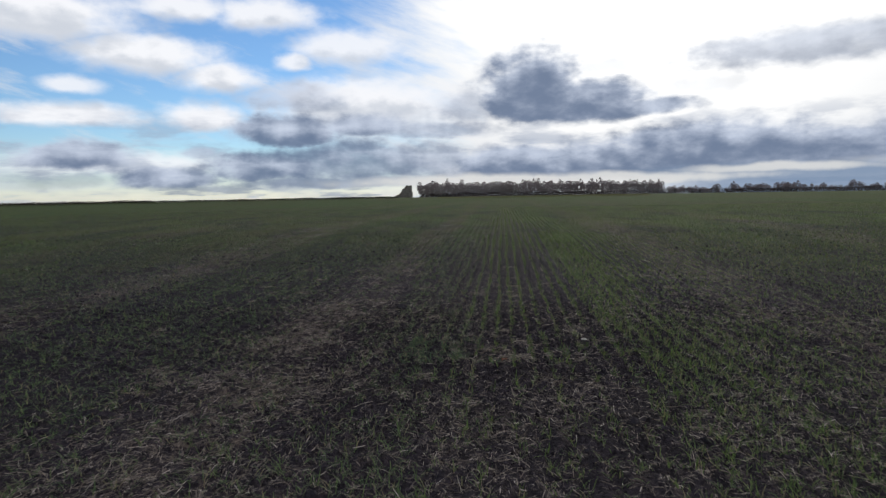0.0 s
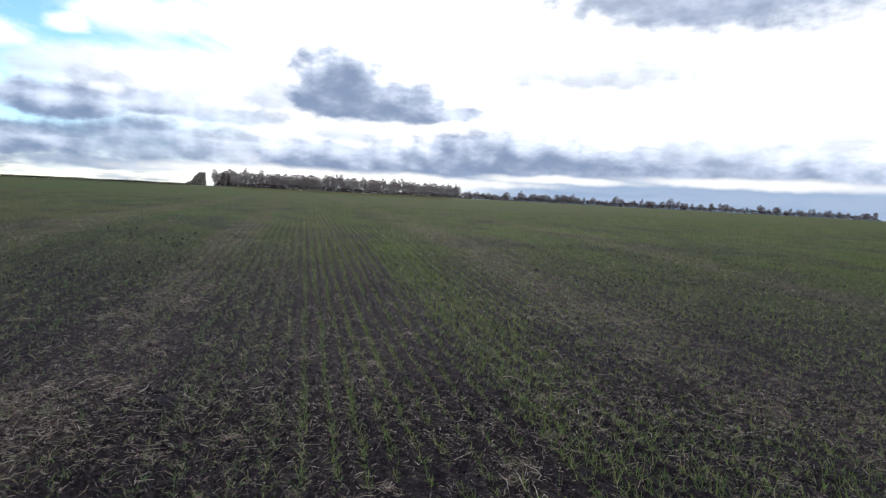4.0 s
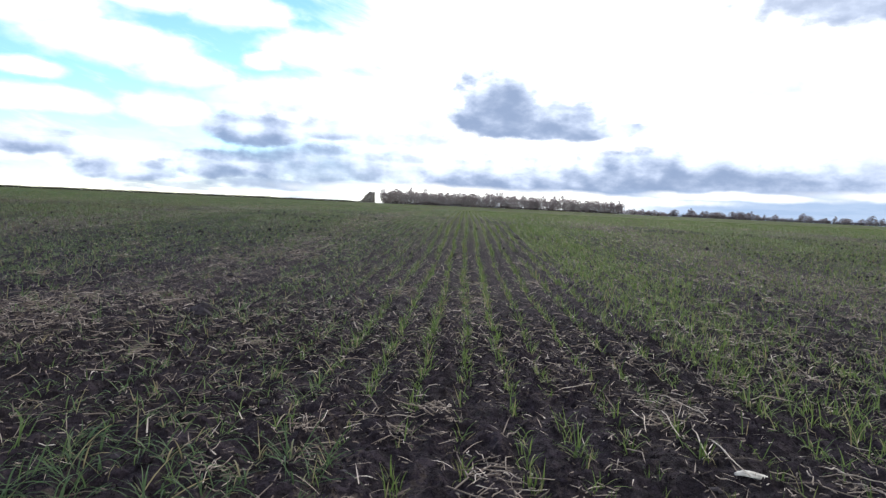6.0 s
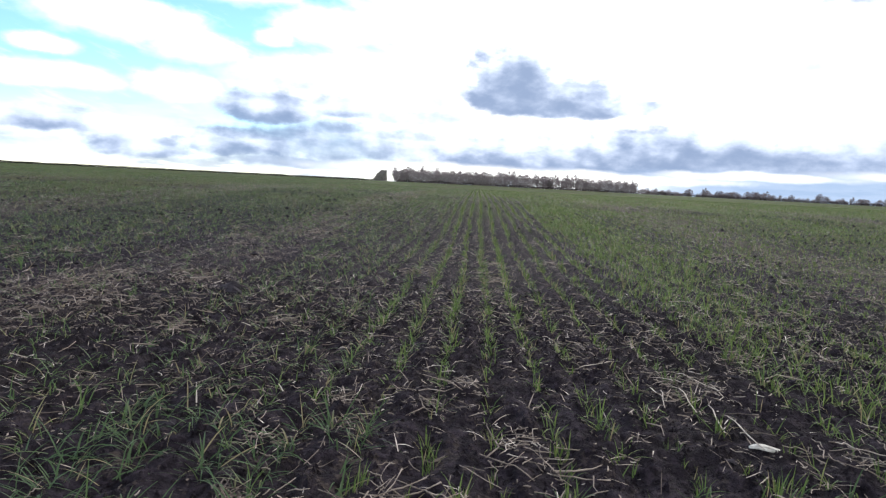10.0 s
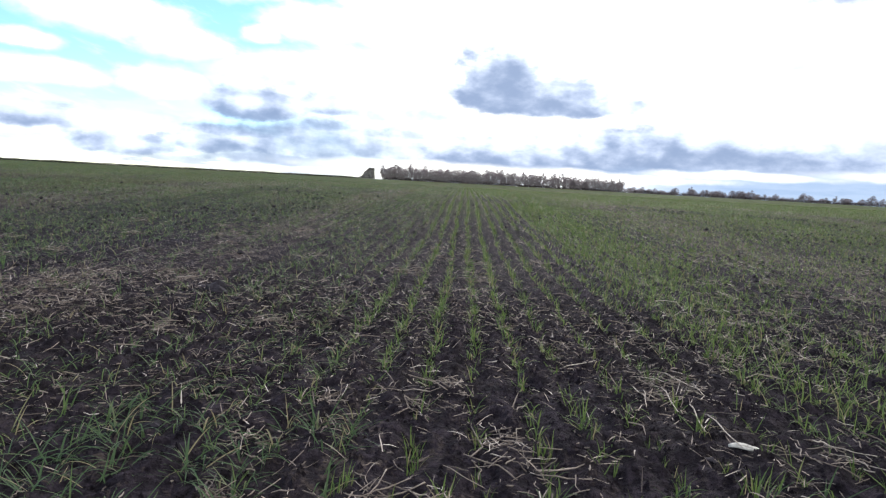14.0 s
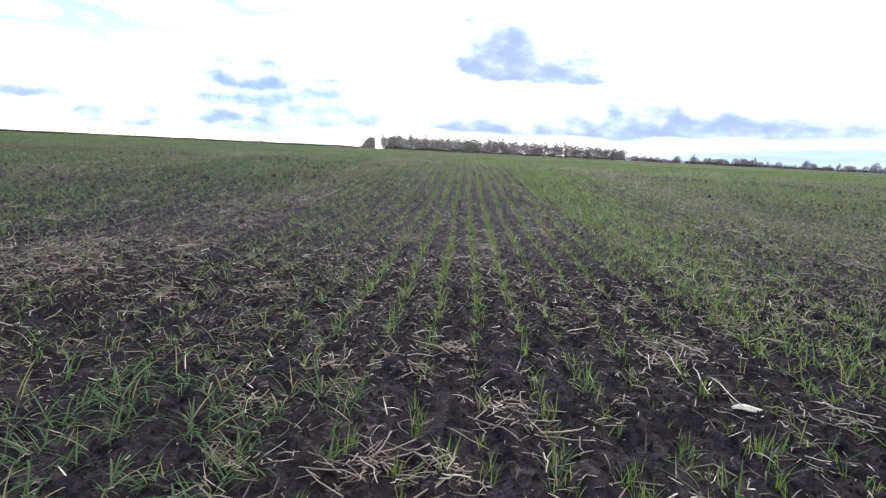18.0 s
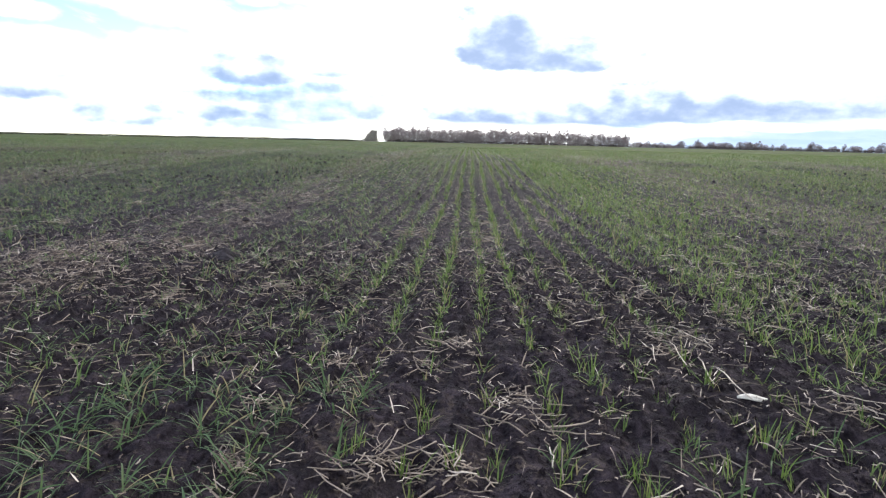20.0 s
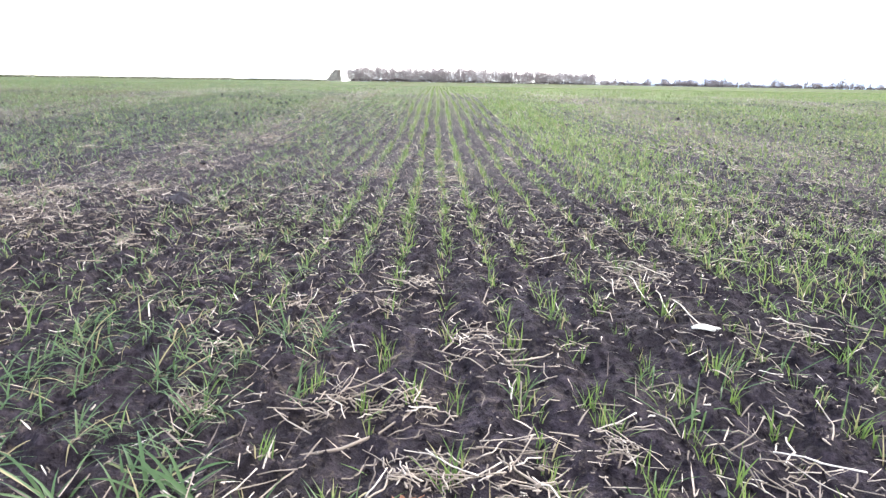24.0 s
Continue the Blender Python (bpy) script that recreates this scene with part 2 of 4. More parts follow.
# ---- materials ----
class Mat:
    """A small builder for node materials."""

    def __init__(self, name):
        self.m = bpy.data.materials.new(name)
        self.m.use_nodes = True
        self.t = self.m.node_tree
        self.b = self.t.nodes["Principled BSDF"]

    def put(self, sock, v):
        if isinstance(v, bpy.types.NodeSocket):
            self.t.links.new(v, sock)
        else:
            sock.default_value = v if not isinstance(v, tuple) or len(v) == len(sock.default_value) else (*v, 1.0)

    def pos(self):
        return self.t.nodes.new("ShaderNodeNewGeometry").outputs["Position"]

    def xyz(self, v):
        n = self.t.nodes.new("ShaderNodeSeparateXYZ")
        self.put(n.inputs[0], v)
        return n.outputs

    def noise(self, scale, detail=4.0, rough=0.55, vec=None, stretch=None):
        n = self.t.nodes.new("ShaderNodeTexNoise")
        v = vec or self.pos()
        if stretch:
            s = self.t.nodes.new("ShaderNodeVectorMath")
            s.operation = "MULTIPLY"
            self.put(s.inputs[0], v)
            s.inputs[1].default_value = stretch
            v = s.outputs[0]
        self.put(n.inputs["Vector"], v)
        n.inputs["Scale"].default_value = scale
        n.inputs["Detail"].default_value = detail
        n.inputs["Roughness"].default_value = rough
        return n.outputs[0]

    def math(self, op, a, b=0.0):
        n = self.t.nodes.new("ShaderNodeMath")
        n.operation = op
        self.put(n.inputs[0], a)
        self.put(n.inputs[1], b)
        return n.outputs[0]

    def ramp(self, v, lo, hi, a=0.0, b=1.0):
        n = self.t.nodes.new("ShaderNodeMapRange")
        n.interpolation_type = "SMOOTHSTEP"
        for s, x in zip(n.inputs[:5], (v, lo, hi, a, b)):
            self.put(s, x)
        return n.outputs[0]

    def mix(self, f, a, b):
        n = self.t.nodes.new("ShaderNodeMix")
        n.data_type = "RGBA"
        self.put(n.inputs[0], f)
        self.put(n.inputs[6], a)
        self.put(n.inputs[7], b)
        return n.outputs[2]

    def random(self, island=False):
        if island:
            return self.t.nodes.new("ShaderNodeNewGeometry").outputs["Random Per Island"]
        return self.t.nodes.new("ShaderNodeObjectInfo").outputs["Random"]

    def bump(self, h, strength, dist):
        n = self.t.nodes.new("ShaderNodeBump")
        n.inputs["Strength"].default_value = strength
        n.inputs["Distance"].default_value = dist
        self.put(n.inputs["Height"], h)
        self.put(self.b.inputs["Normal"], n.outputs[0])

    def surface(self, color, rough=0.8, spec=0.3):
        self.put(self.b.inputs["Base Color"], color)
        self.put(self.b.inputs["Roughness"], rough)
        self.b.inputs["Specular IOR Level"].default_value = spec
        return self

    def leafy(self, color, share):
        """Adds light that passes through a thin blade."""
        tr = self.t.nodes.new("ShaderNodeBsdfTranslucent")
        self.put(tr.inputs[0], color)
        mx = self.t.nodes.new("ShaderNodeMixShader")
        mx.inputs[0].default_value = share
        self.t.links.new(self.b.outputs[0], mx.inputs[1])
        self.t.links.new(tr.outputs[0], mx.inputs[2])
        self.t.links.new(mx.outputs[0], self.t.nodes["Material Output"].inputs[0])
        return self


def soil_material():
    m = Mat("black_soil")
    fine, mid, big = m.noise(110, 5, 0.65), m.noise(38, 5, 0.62), m.noise(1.3, 4)
    col = m.mix(m.ramp(mid, 0.35, 0.65), (0.0140, 0.0108, 0.0145), (0.0430, 0.0340, 0.0435))
    col = m.mix(m.ramp(fine, 0.56, 0.74, 0.0, 0.7), col, (0.058, 0.047, 0.054))
    col = m.mix(m.ramp(big, 0.45, 0.7, 0.0, 0.45), col, (0.030, 0.025, 0.0235))
    # black clods, plus the deep shade of gaps painted in as noise patches
    clod_gap_shade = m.ramp(m.noise(15, 4, 0.62), 0.46, 0.58)
    col = m.mix(m.math("MULTIPLY", clod_gap_shade, 0.5), col, (0.0070, 0.0056, 0.0074))
    s = m.xyz(m.pos())
    # chopped straw dust along the strips that the combine left
    wander = m.math("ADD", s[0], m.math("MULTIPLY", m.math("SUBTRACT", m.noise(0.8, 3, 0.5, stretch=(1.0, 0.35, 1.0)), 0.5), 1.0))
    dust = None
    for a0, a1, b1, b0, amount in ((-11.4, -10.4, -9.6, -8.8, 0.6), (-6.4, -5.8, -4.9, -4.3, 0.9), (-2.1, -1.8, -1.3, -0.95, 0.9), (-0.9, -0.5, 0.7, 1.2, 0.42), (2.5, 3.0, 3.7, 4.2, 0.85), (7.2, 7.8, 8.4, 9.0, 0.7)):
        band = m.math("MULTIPLY", m.math("MULTIPLY", m.ramp(wander, a0, a1), m.ramp(wander, b0, b1)), amount)
        dust = band if dust is None else m.math("MAXIMUM", dust, band)
    dust = m.math("MAXIMUM", dust, m.ramp(s[1], 1.0, -1.0, 0.0, 0.40))
    dust = m.math("MULTIPLY", dust, m.ramp(m.noise(1.6, 4, 0.6, stretch=(1.0, 0.55, 1.0)), 0.36, 0.62, 0.25, 1.0))
    chaff = m.math("ADD", m.math("MULTIPLY", m.noise(65, 4, 0.7), 0.6), m.math("MULTIPLY", m.noise(9, 4, 0.6), 0.4))
    chaff = m.math("ADD", chaff, m.math("MULTIPLY", dust, 0.07))
    col = m.mix(m.math("MULTIPLY", m.math("MULTIPLY", m.ramp(chaff, 0.54, 0.61), m.math("SUBTRACT", 1.0, m.math("MULTIPLY", clod_gap_shade, 0.7))), m.math("ADD", m.math("MULTIPLY", dust, 0.72), 0.06)), col, (0.186, 0.147, 0.118))
    # distant cover of young wheat that hides the soil
    r = m.math("SQRT", m.math("ADD", m.math("MULTIPLY", s[0], s[0]), m.math("MULTIPLY", s[1], s[1])))
    far = m.ramp(m.math("ADD", r, m.math("MULTIPLY", m.noise(0.12, 3), 8.0)), 9.0, 23.0)
    patch = m.noise(0.055, 5, 0.6, stretch=(1.0, 0.35, 1.0))
    stripe = m.noise(0.35, 3, 0.5, stretch=(1.0, 0.03, 1.0))
    green = m.mix(m.ramp(patch, 0.35, 0.68), (0.052, 0.078, 0.021), (0.066, 0.074, 0.027))
    green = m.mix(m.ramp(stripe, 0.5, 0.7, 0.0, 0.5), green, (0.084, 0.074, 0.036))
    green = m.mix(m.math("MULTIPLY", m.ramp(m.noise(0.45, 5, 0.6, stretch=(1.0, 0.5, 1.0)), 0.52, 0.70, 0.0, 0.7), m.ramp(r, 40.0, 14.0)), green, (0.070, 0.055, 0.040))
    green = m.mix(m.math("MULTIPLY", m.math("MULTIPLY", dust, 0.75), m.ramp(r, 90.0, 20.0)), green, (0.098, 0.078, 0.050))
    open_soil = m.math("MULTIPLY", m.ramp(m.noise(0.6, 5, 0.65, stretch=(1.0, 0.45, 1.0)), 0.56, 0.40, 0.0, 0.62), m.ramp(r, 70.0, 25.0))
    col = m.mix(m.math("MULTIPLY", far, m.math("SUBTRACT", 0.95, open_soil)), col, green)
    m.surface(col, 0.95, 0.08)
    m.bump(m.math("ADD", m.math("MULTIPLY", mid, 1.0), m.math("MULTIPLY", fine, 0.35)), 1.0, 0.030)
    return m.m


def blade_material(name, island, dull=0.0):
    m = Mat(name)
    r = m.random(island)
    n = m.noise(3.0, 3)
    a = m.mix(m.ramp(n, 0.3, 0.7), (0.112, 0.176, 0.043), (0.076, 0.124, 0.046))
    if dull:
        a = m.mix(dull, a, (0.056, 0.095, 0.046))
    b = m.mix(m.ramp(r, 0.1, 0.9), a, (0.066, 0.122, 0.044) if dull else (0.154, 0.222, 0.054))
    s = m.xyz(m.pos())
    limp = m.math("MULTIPLY", m.ramp(s[0], 0.3, -0.4), 0.42)          # the limp side is a duller, bluer green
    b = m.mix(limp, b, (0.086, 0.138, 0.064))
    c = m.mix(m.ramp(r, 0.78, 0.97), b, (0.300, 0.250, 0.140))
    m.surface(c, 0.50, 0.25)
    m.leafy(c, 0.42)
    return m.m


def straw_material(name, island, bleach=0.74):
    m = Mat(name)
    r = m.random(island)
    grain = m.noise(220, 3, 0.6)
    a = m.mix(m.ramp(r, 0.0, 0.95), (0.090, 0.068, 0.056), (0.310, 0.248, 0.200))
    b = m.mix(m.ramp(r, bleach, bleach + 0.24), a, (0.560, 0.490, 0.430))
    c = m.mix(m.ramp(grain, 0.5, 0.75, 0.0, 0.5), b, (0.15, 0.125, 0.105))
    m.surface(c, 0.62, 0.3)
    return m.m


def plain_material(name, c1, c2, scale, rough=0.8, bump=0.0, share=0.0, spec=0.3):
    m = Mat(name)
    n = m.noise(scale, 5, 0.6)
    col = m.mix(m.ramp(n, 0.32, 0.68), c1, c2)
    m.surface(col, rough, spec)
    if bump:
        m.bump(n, 0.8, bump)
    if share:
        m.leafy(col, share)
    return m.m


SOIL = soil_material()
CLOD = plain_material("clod_soil", (0.0140, 0.0112, 0.0143), (0.0320, 0.0262, 0.0322), 60, 0.95, 0.006)
BLADE = blade_material("wheat_blade", True)
BLADE_NEAR = blade_material("wheat_blade_near", False)
GRASS = blade_material("grass_blade", False, 0.7)
STRAW = straw_material("straw", True, 0.80)
STRAW_NEAR = straw_material("straw_near", False, 0.80)
STRAW_PALE = straw_material("bleached_straw", False, 0.70)
BARK = plain_material("grey_bark", (0.105, 0.090, 0.088), (0.170, 0.148, 0.142), 3.0, 0.9)
# twigs paled: the haze of distance is put into this base colour
TWIG = plain_material("hazed_twigs", (0.215, 0.180, 0.188), (0.320, 0.274, 0.282), 0.6, 0.9, 0, 0.5)
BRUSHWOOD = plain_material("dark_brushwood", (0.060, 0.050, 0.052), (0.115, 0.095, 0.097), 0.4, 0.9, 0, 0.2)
# foliage lighter than its own tone: far haze painted into the colour
CROWN = plain_material("hazed_foliage", (0.360, 0.342, 0.312), (0.470, 0.450, 0.415), 0.5, 0.85, 0, 0.5)
HEDGE = plain_material("dark_hedge", (0.028, 0.030, 0.020), (0.06, 0.058, 0.04), 0.5, 0.95, spec=0.0)
STUBBLE = plain_material("pale_stubble", (0.084, 0.090, 0.040), (0.110, 0.110, 0.055), 0.4, 0.95, spec=0.0)
DRY_LEAF = plain_material("dry_leaf", (0.19, 0.085, 0.052), (0.27, 0.135, 0.085), 45, 0.6, 0.002, 0.2)
LEAF_VEIN = plain_material("dry_leaf_rib", (0.25, 0.10, 0.05), (0.36, 0.17, 0.09), 45, 0.6)
HUSK = plain_material("bleached_husk", (0.46, 0.43, 0.38), (0.70, 0.67, 0.61), 60, 0.55, 0.001)


# ---- land ----
def hash2(i, j, seed):
    h = (i * 374761393 + j * 668265263 + seed * 1274126177) & 0xFFFFFFFF
    h = ((h ^ (h >> 13)) * 1274126177) & 0xFFFFFFFF
    return ((h ^ (h >> 16)) & 0xFFFF) / 65535.0


def vnoise(x, y, seed):
    i, j = np.floor(x).astype(np.int64), np.floor(y).astype(np.int64)
    fx, fy = x - i, y - j
    fx, fy = fx * fx * (3 - 2 * fx), fy * fy * (3 - 2 * fy)
    a, b = hash2(i, j, seed), hash2(i + 1, j, seed)
    c, d = hash2(i, j + 1, seed), hash2(i + 1, j + 1, seed)
    return (a * (1 - fx) + b * fx) * (1 - fy) + (c * (1 - fx) + d * fx) * fy


def fbm(x, y, seed, octaves=4):
    total, amp, norm = 0.0, 1.0, 0.0
    for k in range(octaves):
        total = total + amp * vnoise(x * 2 ** k, y * 2 ** k, seed + k)
        norm += amp
        amp *= 0.5
    return total / norm


def smooth(v, lo, hi):
    t = np.clip((v - lo) / (hi - lo), 0, 1)
    return t * t * (3 - 2 * t)


ROW = 0.147


def row_x(k):
    """Place of the k-th drill row."""
    return 0.218 + ROW * k


def land(x, y):
    """Height of the ground: fine tilth near by, a low swell ahead, then a long fall to the skyline."""
    x, y = np.asarray(x, float), np.asarray(y, float)
    r = np.hypot(x, y)
    h = 0.24 * smooth(y + 2.0 * (fbm(x * 0.05, y * 0.05, 5, 2) - 0.5), 5, 17)
    h = h - 0.0028 * np.maximum(0, r - 20) - 0.006 * np.maximum(0, r - 215)
    near = 1 - smooth(r, 9, 30)
    lumps = (fbm(x * 11, y * 11, 11, 4) - 0.5) * 0.016 + (np.maximum(fbm(x * 26, y * 26, 31, 3), 0.47) - 0.47) * 0.065
    wave = (fbm(x * 1.6, y * 1.1, 21, 3) - 0.5) * 0.012 - 0.004
    furrow = -0.007 * np.cos((x - 0.218) / ROW * 2 * math.pi)
    return h + near * (lumps + wave + furrow)


def grid_axis(lo, hi, step, grow, end):
    inner = list(np.arange(lo, hi + step / 2, step))
    out, d, v = [], step, hi
    while v < end:
        d *= grow
        v += d
        out.append(v)
    back, d, v = [], step, lo
    while v > -end:
        d *= grow
        v -= d
        back.append(v)
    return np.array(back[::-1] + inner + out)


def mesh_object(name, verts, faces, material, smooth_faces=False):
    me = bpy.data.meshes.new(name)
    me.from_pydata(verts, [], faces)
    me.materials.append(material)
    if smooth_faces:
        me.polygons.foreach_set("use_smooth", [True] * len(me.polygons))
    return new(name, me)


def fast_object(name, verts, quads, material, smooth_faces=True):
    """An object from arrays: verts (n, 3), quads (m, 4)."""
    me = bpy.data.meshes.new(name)
    me.vertices.add(len(verts))
    me.vertices.foreach_set("co", np.asarray(verts, np.float32).ravel())
    k = quads.shape[1]
    me.loops.add(quads.size)
    me.loops.foreach_set("vertex_index", quads.astype(np.int32).ravel())
    me.polygons.add(len(quads))
    me.polygons.foreach_set("loop_start", np.arange(0, quads.size, k, dtype=np.int32))
    me.polygons.foreach_set("use_smooth", np.full(len(quads), smooth_faces))
    me.update(calc_edges=True)
    me.materials.append(material)
    return new(name, me)


gx = grid_axis(-1.1, 2.0, 0.0115, 1.045, 3200)
gy = grid_axis(0.7, 3.1, 0.0115, 1.045, 3200)
GX, GY = np.meshgrid(gx, gy)
gv = np.stack([GX.ravel(), GY.ravel(), land(GX, GY).ravel()], 1)
nx, ny = len(gx), len(gy)
ii = (np.arange(ny - 1)[:, None] * nx + np.arange(nx - 1)[None, :]).ravel()
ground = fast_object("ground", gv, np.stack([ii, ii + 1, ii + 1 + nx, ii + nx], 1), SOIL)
tagged(ground, "black crumbly field soil sown with young winter wheat", "ground", kind="structure")


def strip(name, r0, r1, a0, a1, lift, material, label):
    n = 60
    v, f = [], []
    for i in range(n + 1):
        a = radians(a0 + (a1 - a0) * i / n)
        wob = 1 + 0.03 * math.sin(i * 0.9)
        for r in (r0 * wob, r1 * wob):
            x, y = r * math.sin(a), r * math.cos(a)
            v.append((x, y, float(land(x, y)) + lift))
        if i:
            f.append((2 * i - 2, 2 * i - 1, 2 * i + 1, 2 * i))
    ob = mesh_object(name, v, f, material)
    return tagged(ob, label, "field", kind="structure")


strip("stubble_field", 140, 205, -6, 13, 0.06, STUBBLE, "pale strip of cut stubble beyond the green wheat")
strip("ploughed_field", 165, 260, -75, -10, 0.06, HEDGE, "dark ploughed strip along the skyline")


# ---- cover of the field ----
def strips(x, y, table):
    """Cover by strips along the rows: soft-edged, wandering a little."""
    xs = x + 0.55 * (fbm(x * 0.9, y * 0.35, 41, 3) - 0.5)
    edge, value = np.array([t[0] for t in table]), np.array([t[1] for t in table])
    return np.interp(xs, edge, value)


def green_cover(x, y):
    """How thickly the wheat stands, by drill strips and patches."""
    c = strips(x, y, ((-14, 0.72), (-6.6, 0.70), (-6.0, 0.50), (-4.7, 0.50), (-4.2, 0.90), (-2.35, 0.92), (-2.0, 0.52), (-1.2, 0.48), (-0.9, 0.68), (-0.1, 0.70), (0.1, 0.48),
                      (1.0, 0.46), (1.3, 0.72), (1.5, 0.95), (1.75, 0.92), (2.0, 0.78), (2.4, 0.72), (2.9, 0.62), (3.9, 0.60), (4.5, 0.72), (7.0, 0.70), (7.6, 0.42), (8.6, 0.42), (9.2, 0.60), (14, 0.60)))
    lane = smooth(x, -0.2, 0.05) * smooth(0.9 - x, 0.0, 0.2)
    c = c - 0.05 * lane * smooth(2.0 - y, 0.0, 0.5) * smooth(y, 0.5, 0.9) + 0.16 * lane * smooth(y, 1.6, 3.0) + 0.30 * smooth(y, 5, 14)
    return np.clip(c + (0.50 - 0.2 * lane) * (fbm(x * 0.9, y * 0.6, 61, 3) - 0.5), 0.06, 1.0)


def straw_cover(x, y):
    """How much straw lies about."""
    s = strips(x, y, ((-14, 0.45), (-6.5, 0.48), (-5.9, 0.85), (-4.8, 0.85), (-4.2, 0.42), (-2.4, 0.42), (-1.95, 0.66), (-1.75, 0.84), (-1.35, 0.82), (-1.1, 0.64), (-0.6, 0.55),
                      (-0.1, 0.54), (0.05, 0.54), (0.8, 0.57), (0.95, 0.62), (1.3, 0.54), (2.0, 0.54), (2.5, 0.56), (2.95, 0.72), (3.7, 0.72), (4.3, 0.55), (7.2, 0.5), (7.7, 0.9), (8.5, 0.9), (9.2, 0.5), (14, 0.5)))
    s = s + 0.16 * smooth(0.8 - y, 0.0, 0.5)
    s = s - 0.16 * smooth(0.55 - x, 0.0, 0.4) * smooth(x, -1.0, -0.5) * smooth(1.9 - y, 0.0, 0.5) * smooth(y, 0.3, 0.8)
    return np.clip(s + 0.85 * (fbm(x * 2.6, y * 1.9, 71, 3) - 0.5), 0.05, 1.0)


rng = np.random.default_rng(7)
NEAR_X, NEAR_Y = (-0.62, 1.42), (0.86, 1.80)


def in_near(x, y):
    return (x > NEAR_X[0]) & (x < NEAR_X[1]) & (y > NEAR_Y[0]) & (y < NEAR_Y[1])


def ribbons(base, head, length, width, tilt, curl, segs):
    """Curved tapering blades; each a strip of quads."""
    n = len(base)
    s = np.linspace(0, 1, segs + 1)
    pts = np.zeros((n, segs + 1, 3))
    p = base.copy()
    pts[:, 0] = p
    fwd = np.stack([np.cos(head), np.sin(head), np.zeros(n)], 1)
    side = np.stack([-np.sin(head), np.cos(head), np.zeros(n)], 1)
    for k in range(segs):
        th = tilt + curl * ((k + 0.5) / segs) ** 1.4
        step = (length / segs)[:, None]
        p = p + step * (fwd * np.sin(th)[:, None] + np.array([0, 0, 1.0]) * np.cos(th)[:, None])
        pts[:, k + 1] = p
    prof = np.clip(np.minimum(0.55 + 1.6 * s, 1.0) * (1 - s ** 2.2), 0.06, 1)
    w = width[:, None] * prof[None, :] * 0.5
    twist = rng.uniform(-0.5, 0.5, n)[:, None] * s[None, :]
    off = side[:, None, :] * np.cos(twist)[:, :, None] + np.array([0, 0, 1.0]) * np.sin(twist)[:, :, None]
    v = np.stack([pts - off * w[:, :, None], pts + off * w[:, :, None]], 2).reshape(-1, 3)
    start = (np.arange(n) * (segs + 1) * 2)[:, None] + (np.arange(segs) * 2)[None, :]
    start = start.ravel()
    return v, np.stack([start, start + 1, start + 3, start + 2], 1)


def join(chunks):
    vs, qs, o = [], [], 0
    for v, q in chunks:
        vs.append(v)
        qs.append(q + o)
        o += len(v)
    return np.concatenate(vs), np.concatenate(qs)


def wheat_points(x0, x1, y0, y1, step, wedge=0.0):
    px, py = [], []
    for k in range(int((x0 - 0.218) / ROW), int((x1 - 0.218) / ROW) + 1):
        m = int((y1 - y0) / step)
        y = y0 + (np.arange(m) + rng.uniform(-0.5, 0.5, m)) * step
        x = row_x(k) + np.zeros(m)
        slack = 0.009 + 0.022 * smooth(-x, 0.0, 0.4) + 0.016 * smooth(0.7 - y, 0.0, 1.0) + 0.012 * smooth(x, 1.0, 1.4)
        x = x + rng.normal(0, 1.0, m) * slack + 0.012 * np.sin(y * 0.5 + k * 0.9) + 0.008 * np.sin(y * 1.7 + k * 2.3)
        px.append(x)
        py.append(y)
    x, y = np.concatenate(px), np.concatenate(py)
    cov = green_cover(x, y)
    cov = cov * (0.60 + 0.90 * vnoise(np.round((x - 0.218) / ROW) * 7.3, y * 0.8, 111))
    cell = vnoise(x / ROW * 1.0 + 0.5, y / 0.085, 101)
    keep = rng.random(len(x)) < cov * smooth(cell, 0.45 - 0.75 * cov, 0.85 - 0.75 * cov) * 1.2
    if wedge:
        keep &= np.abs(x) < wedge * (y + 6) + 1
    return x[keep], y[keep]


def wheat_blades(x, y, per, segs, size, width):
    n = len(x)
    rich = smooth(x, 1.1, 1.4) * smooth(2.4 - x, 0.0, 0.3)            # the thick strip where two passes of the drill met
    loose = smooth(-x, -0.15, 0.25) * (1 - 0.5 * rich)                # limp, longer blades on the trodden side
    rep = rng.poisson(per * (1 + 0.4 * rich), n) + 2
    idx = np.repeat(np.arange(n), rep)
    m = len(idx)
    big = (0.75 + 0.5 * fbm(x * 1.3, y * 1.3, 81, 2) + 0.15 * rich + 0.22 * loose)[idx]
    base = np.stack([x[idx] + rng.normal(0, 0.007, m), y[idx] + rng.normal(0, 0.010, m), np.zeros(m)], 1)
    base[:, 2] = land(base[:, 0], base[:, 1]) - 0.004
    length = size * big * rng.uniform(0.5, 1.25, m)
    tilt = rng.uniform(0.06, 1.10, m) + 0.25 * loose[idx]
    return ribbons(base, rng.uniform(0, 2 * math.pi, m), length, width * rng.uniform(0.7, 1.2, m), tilt, rng.gamma(1.8, 0.65, m) * (1 + 0.5 * loose[idx]), segs)


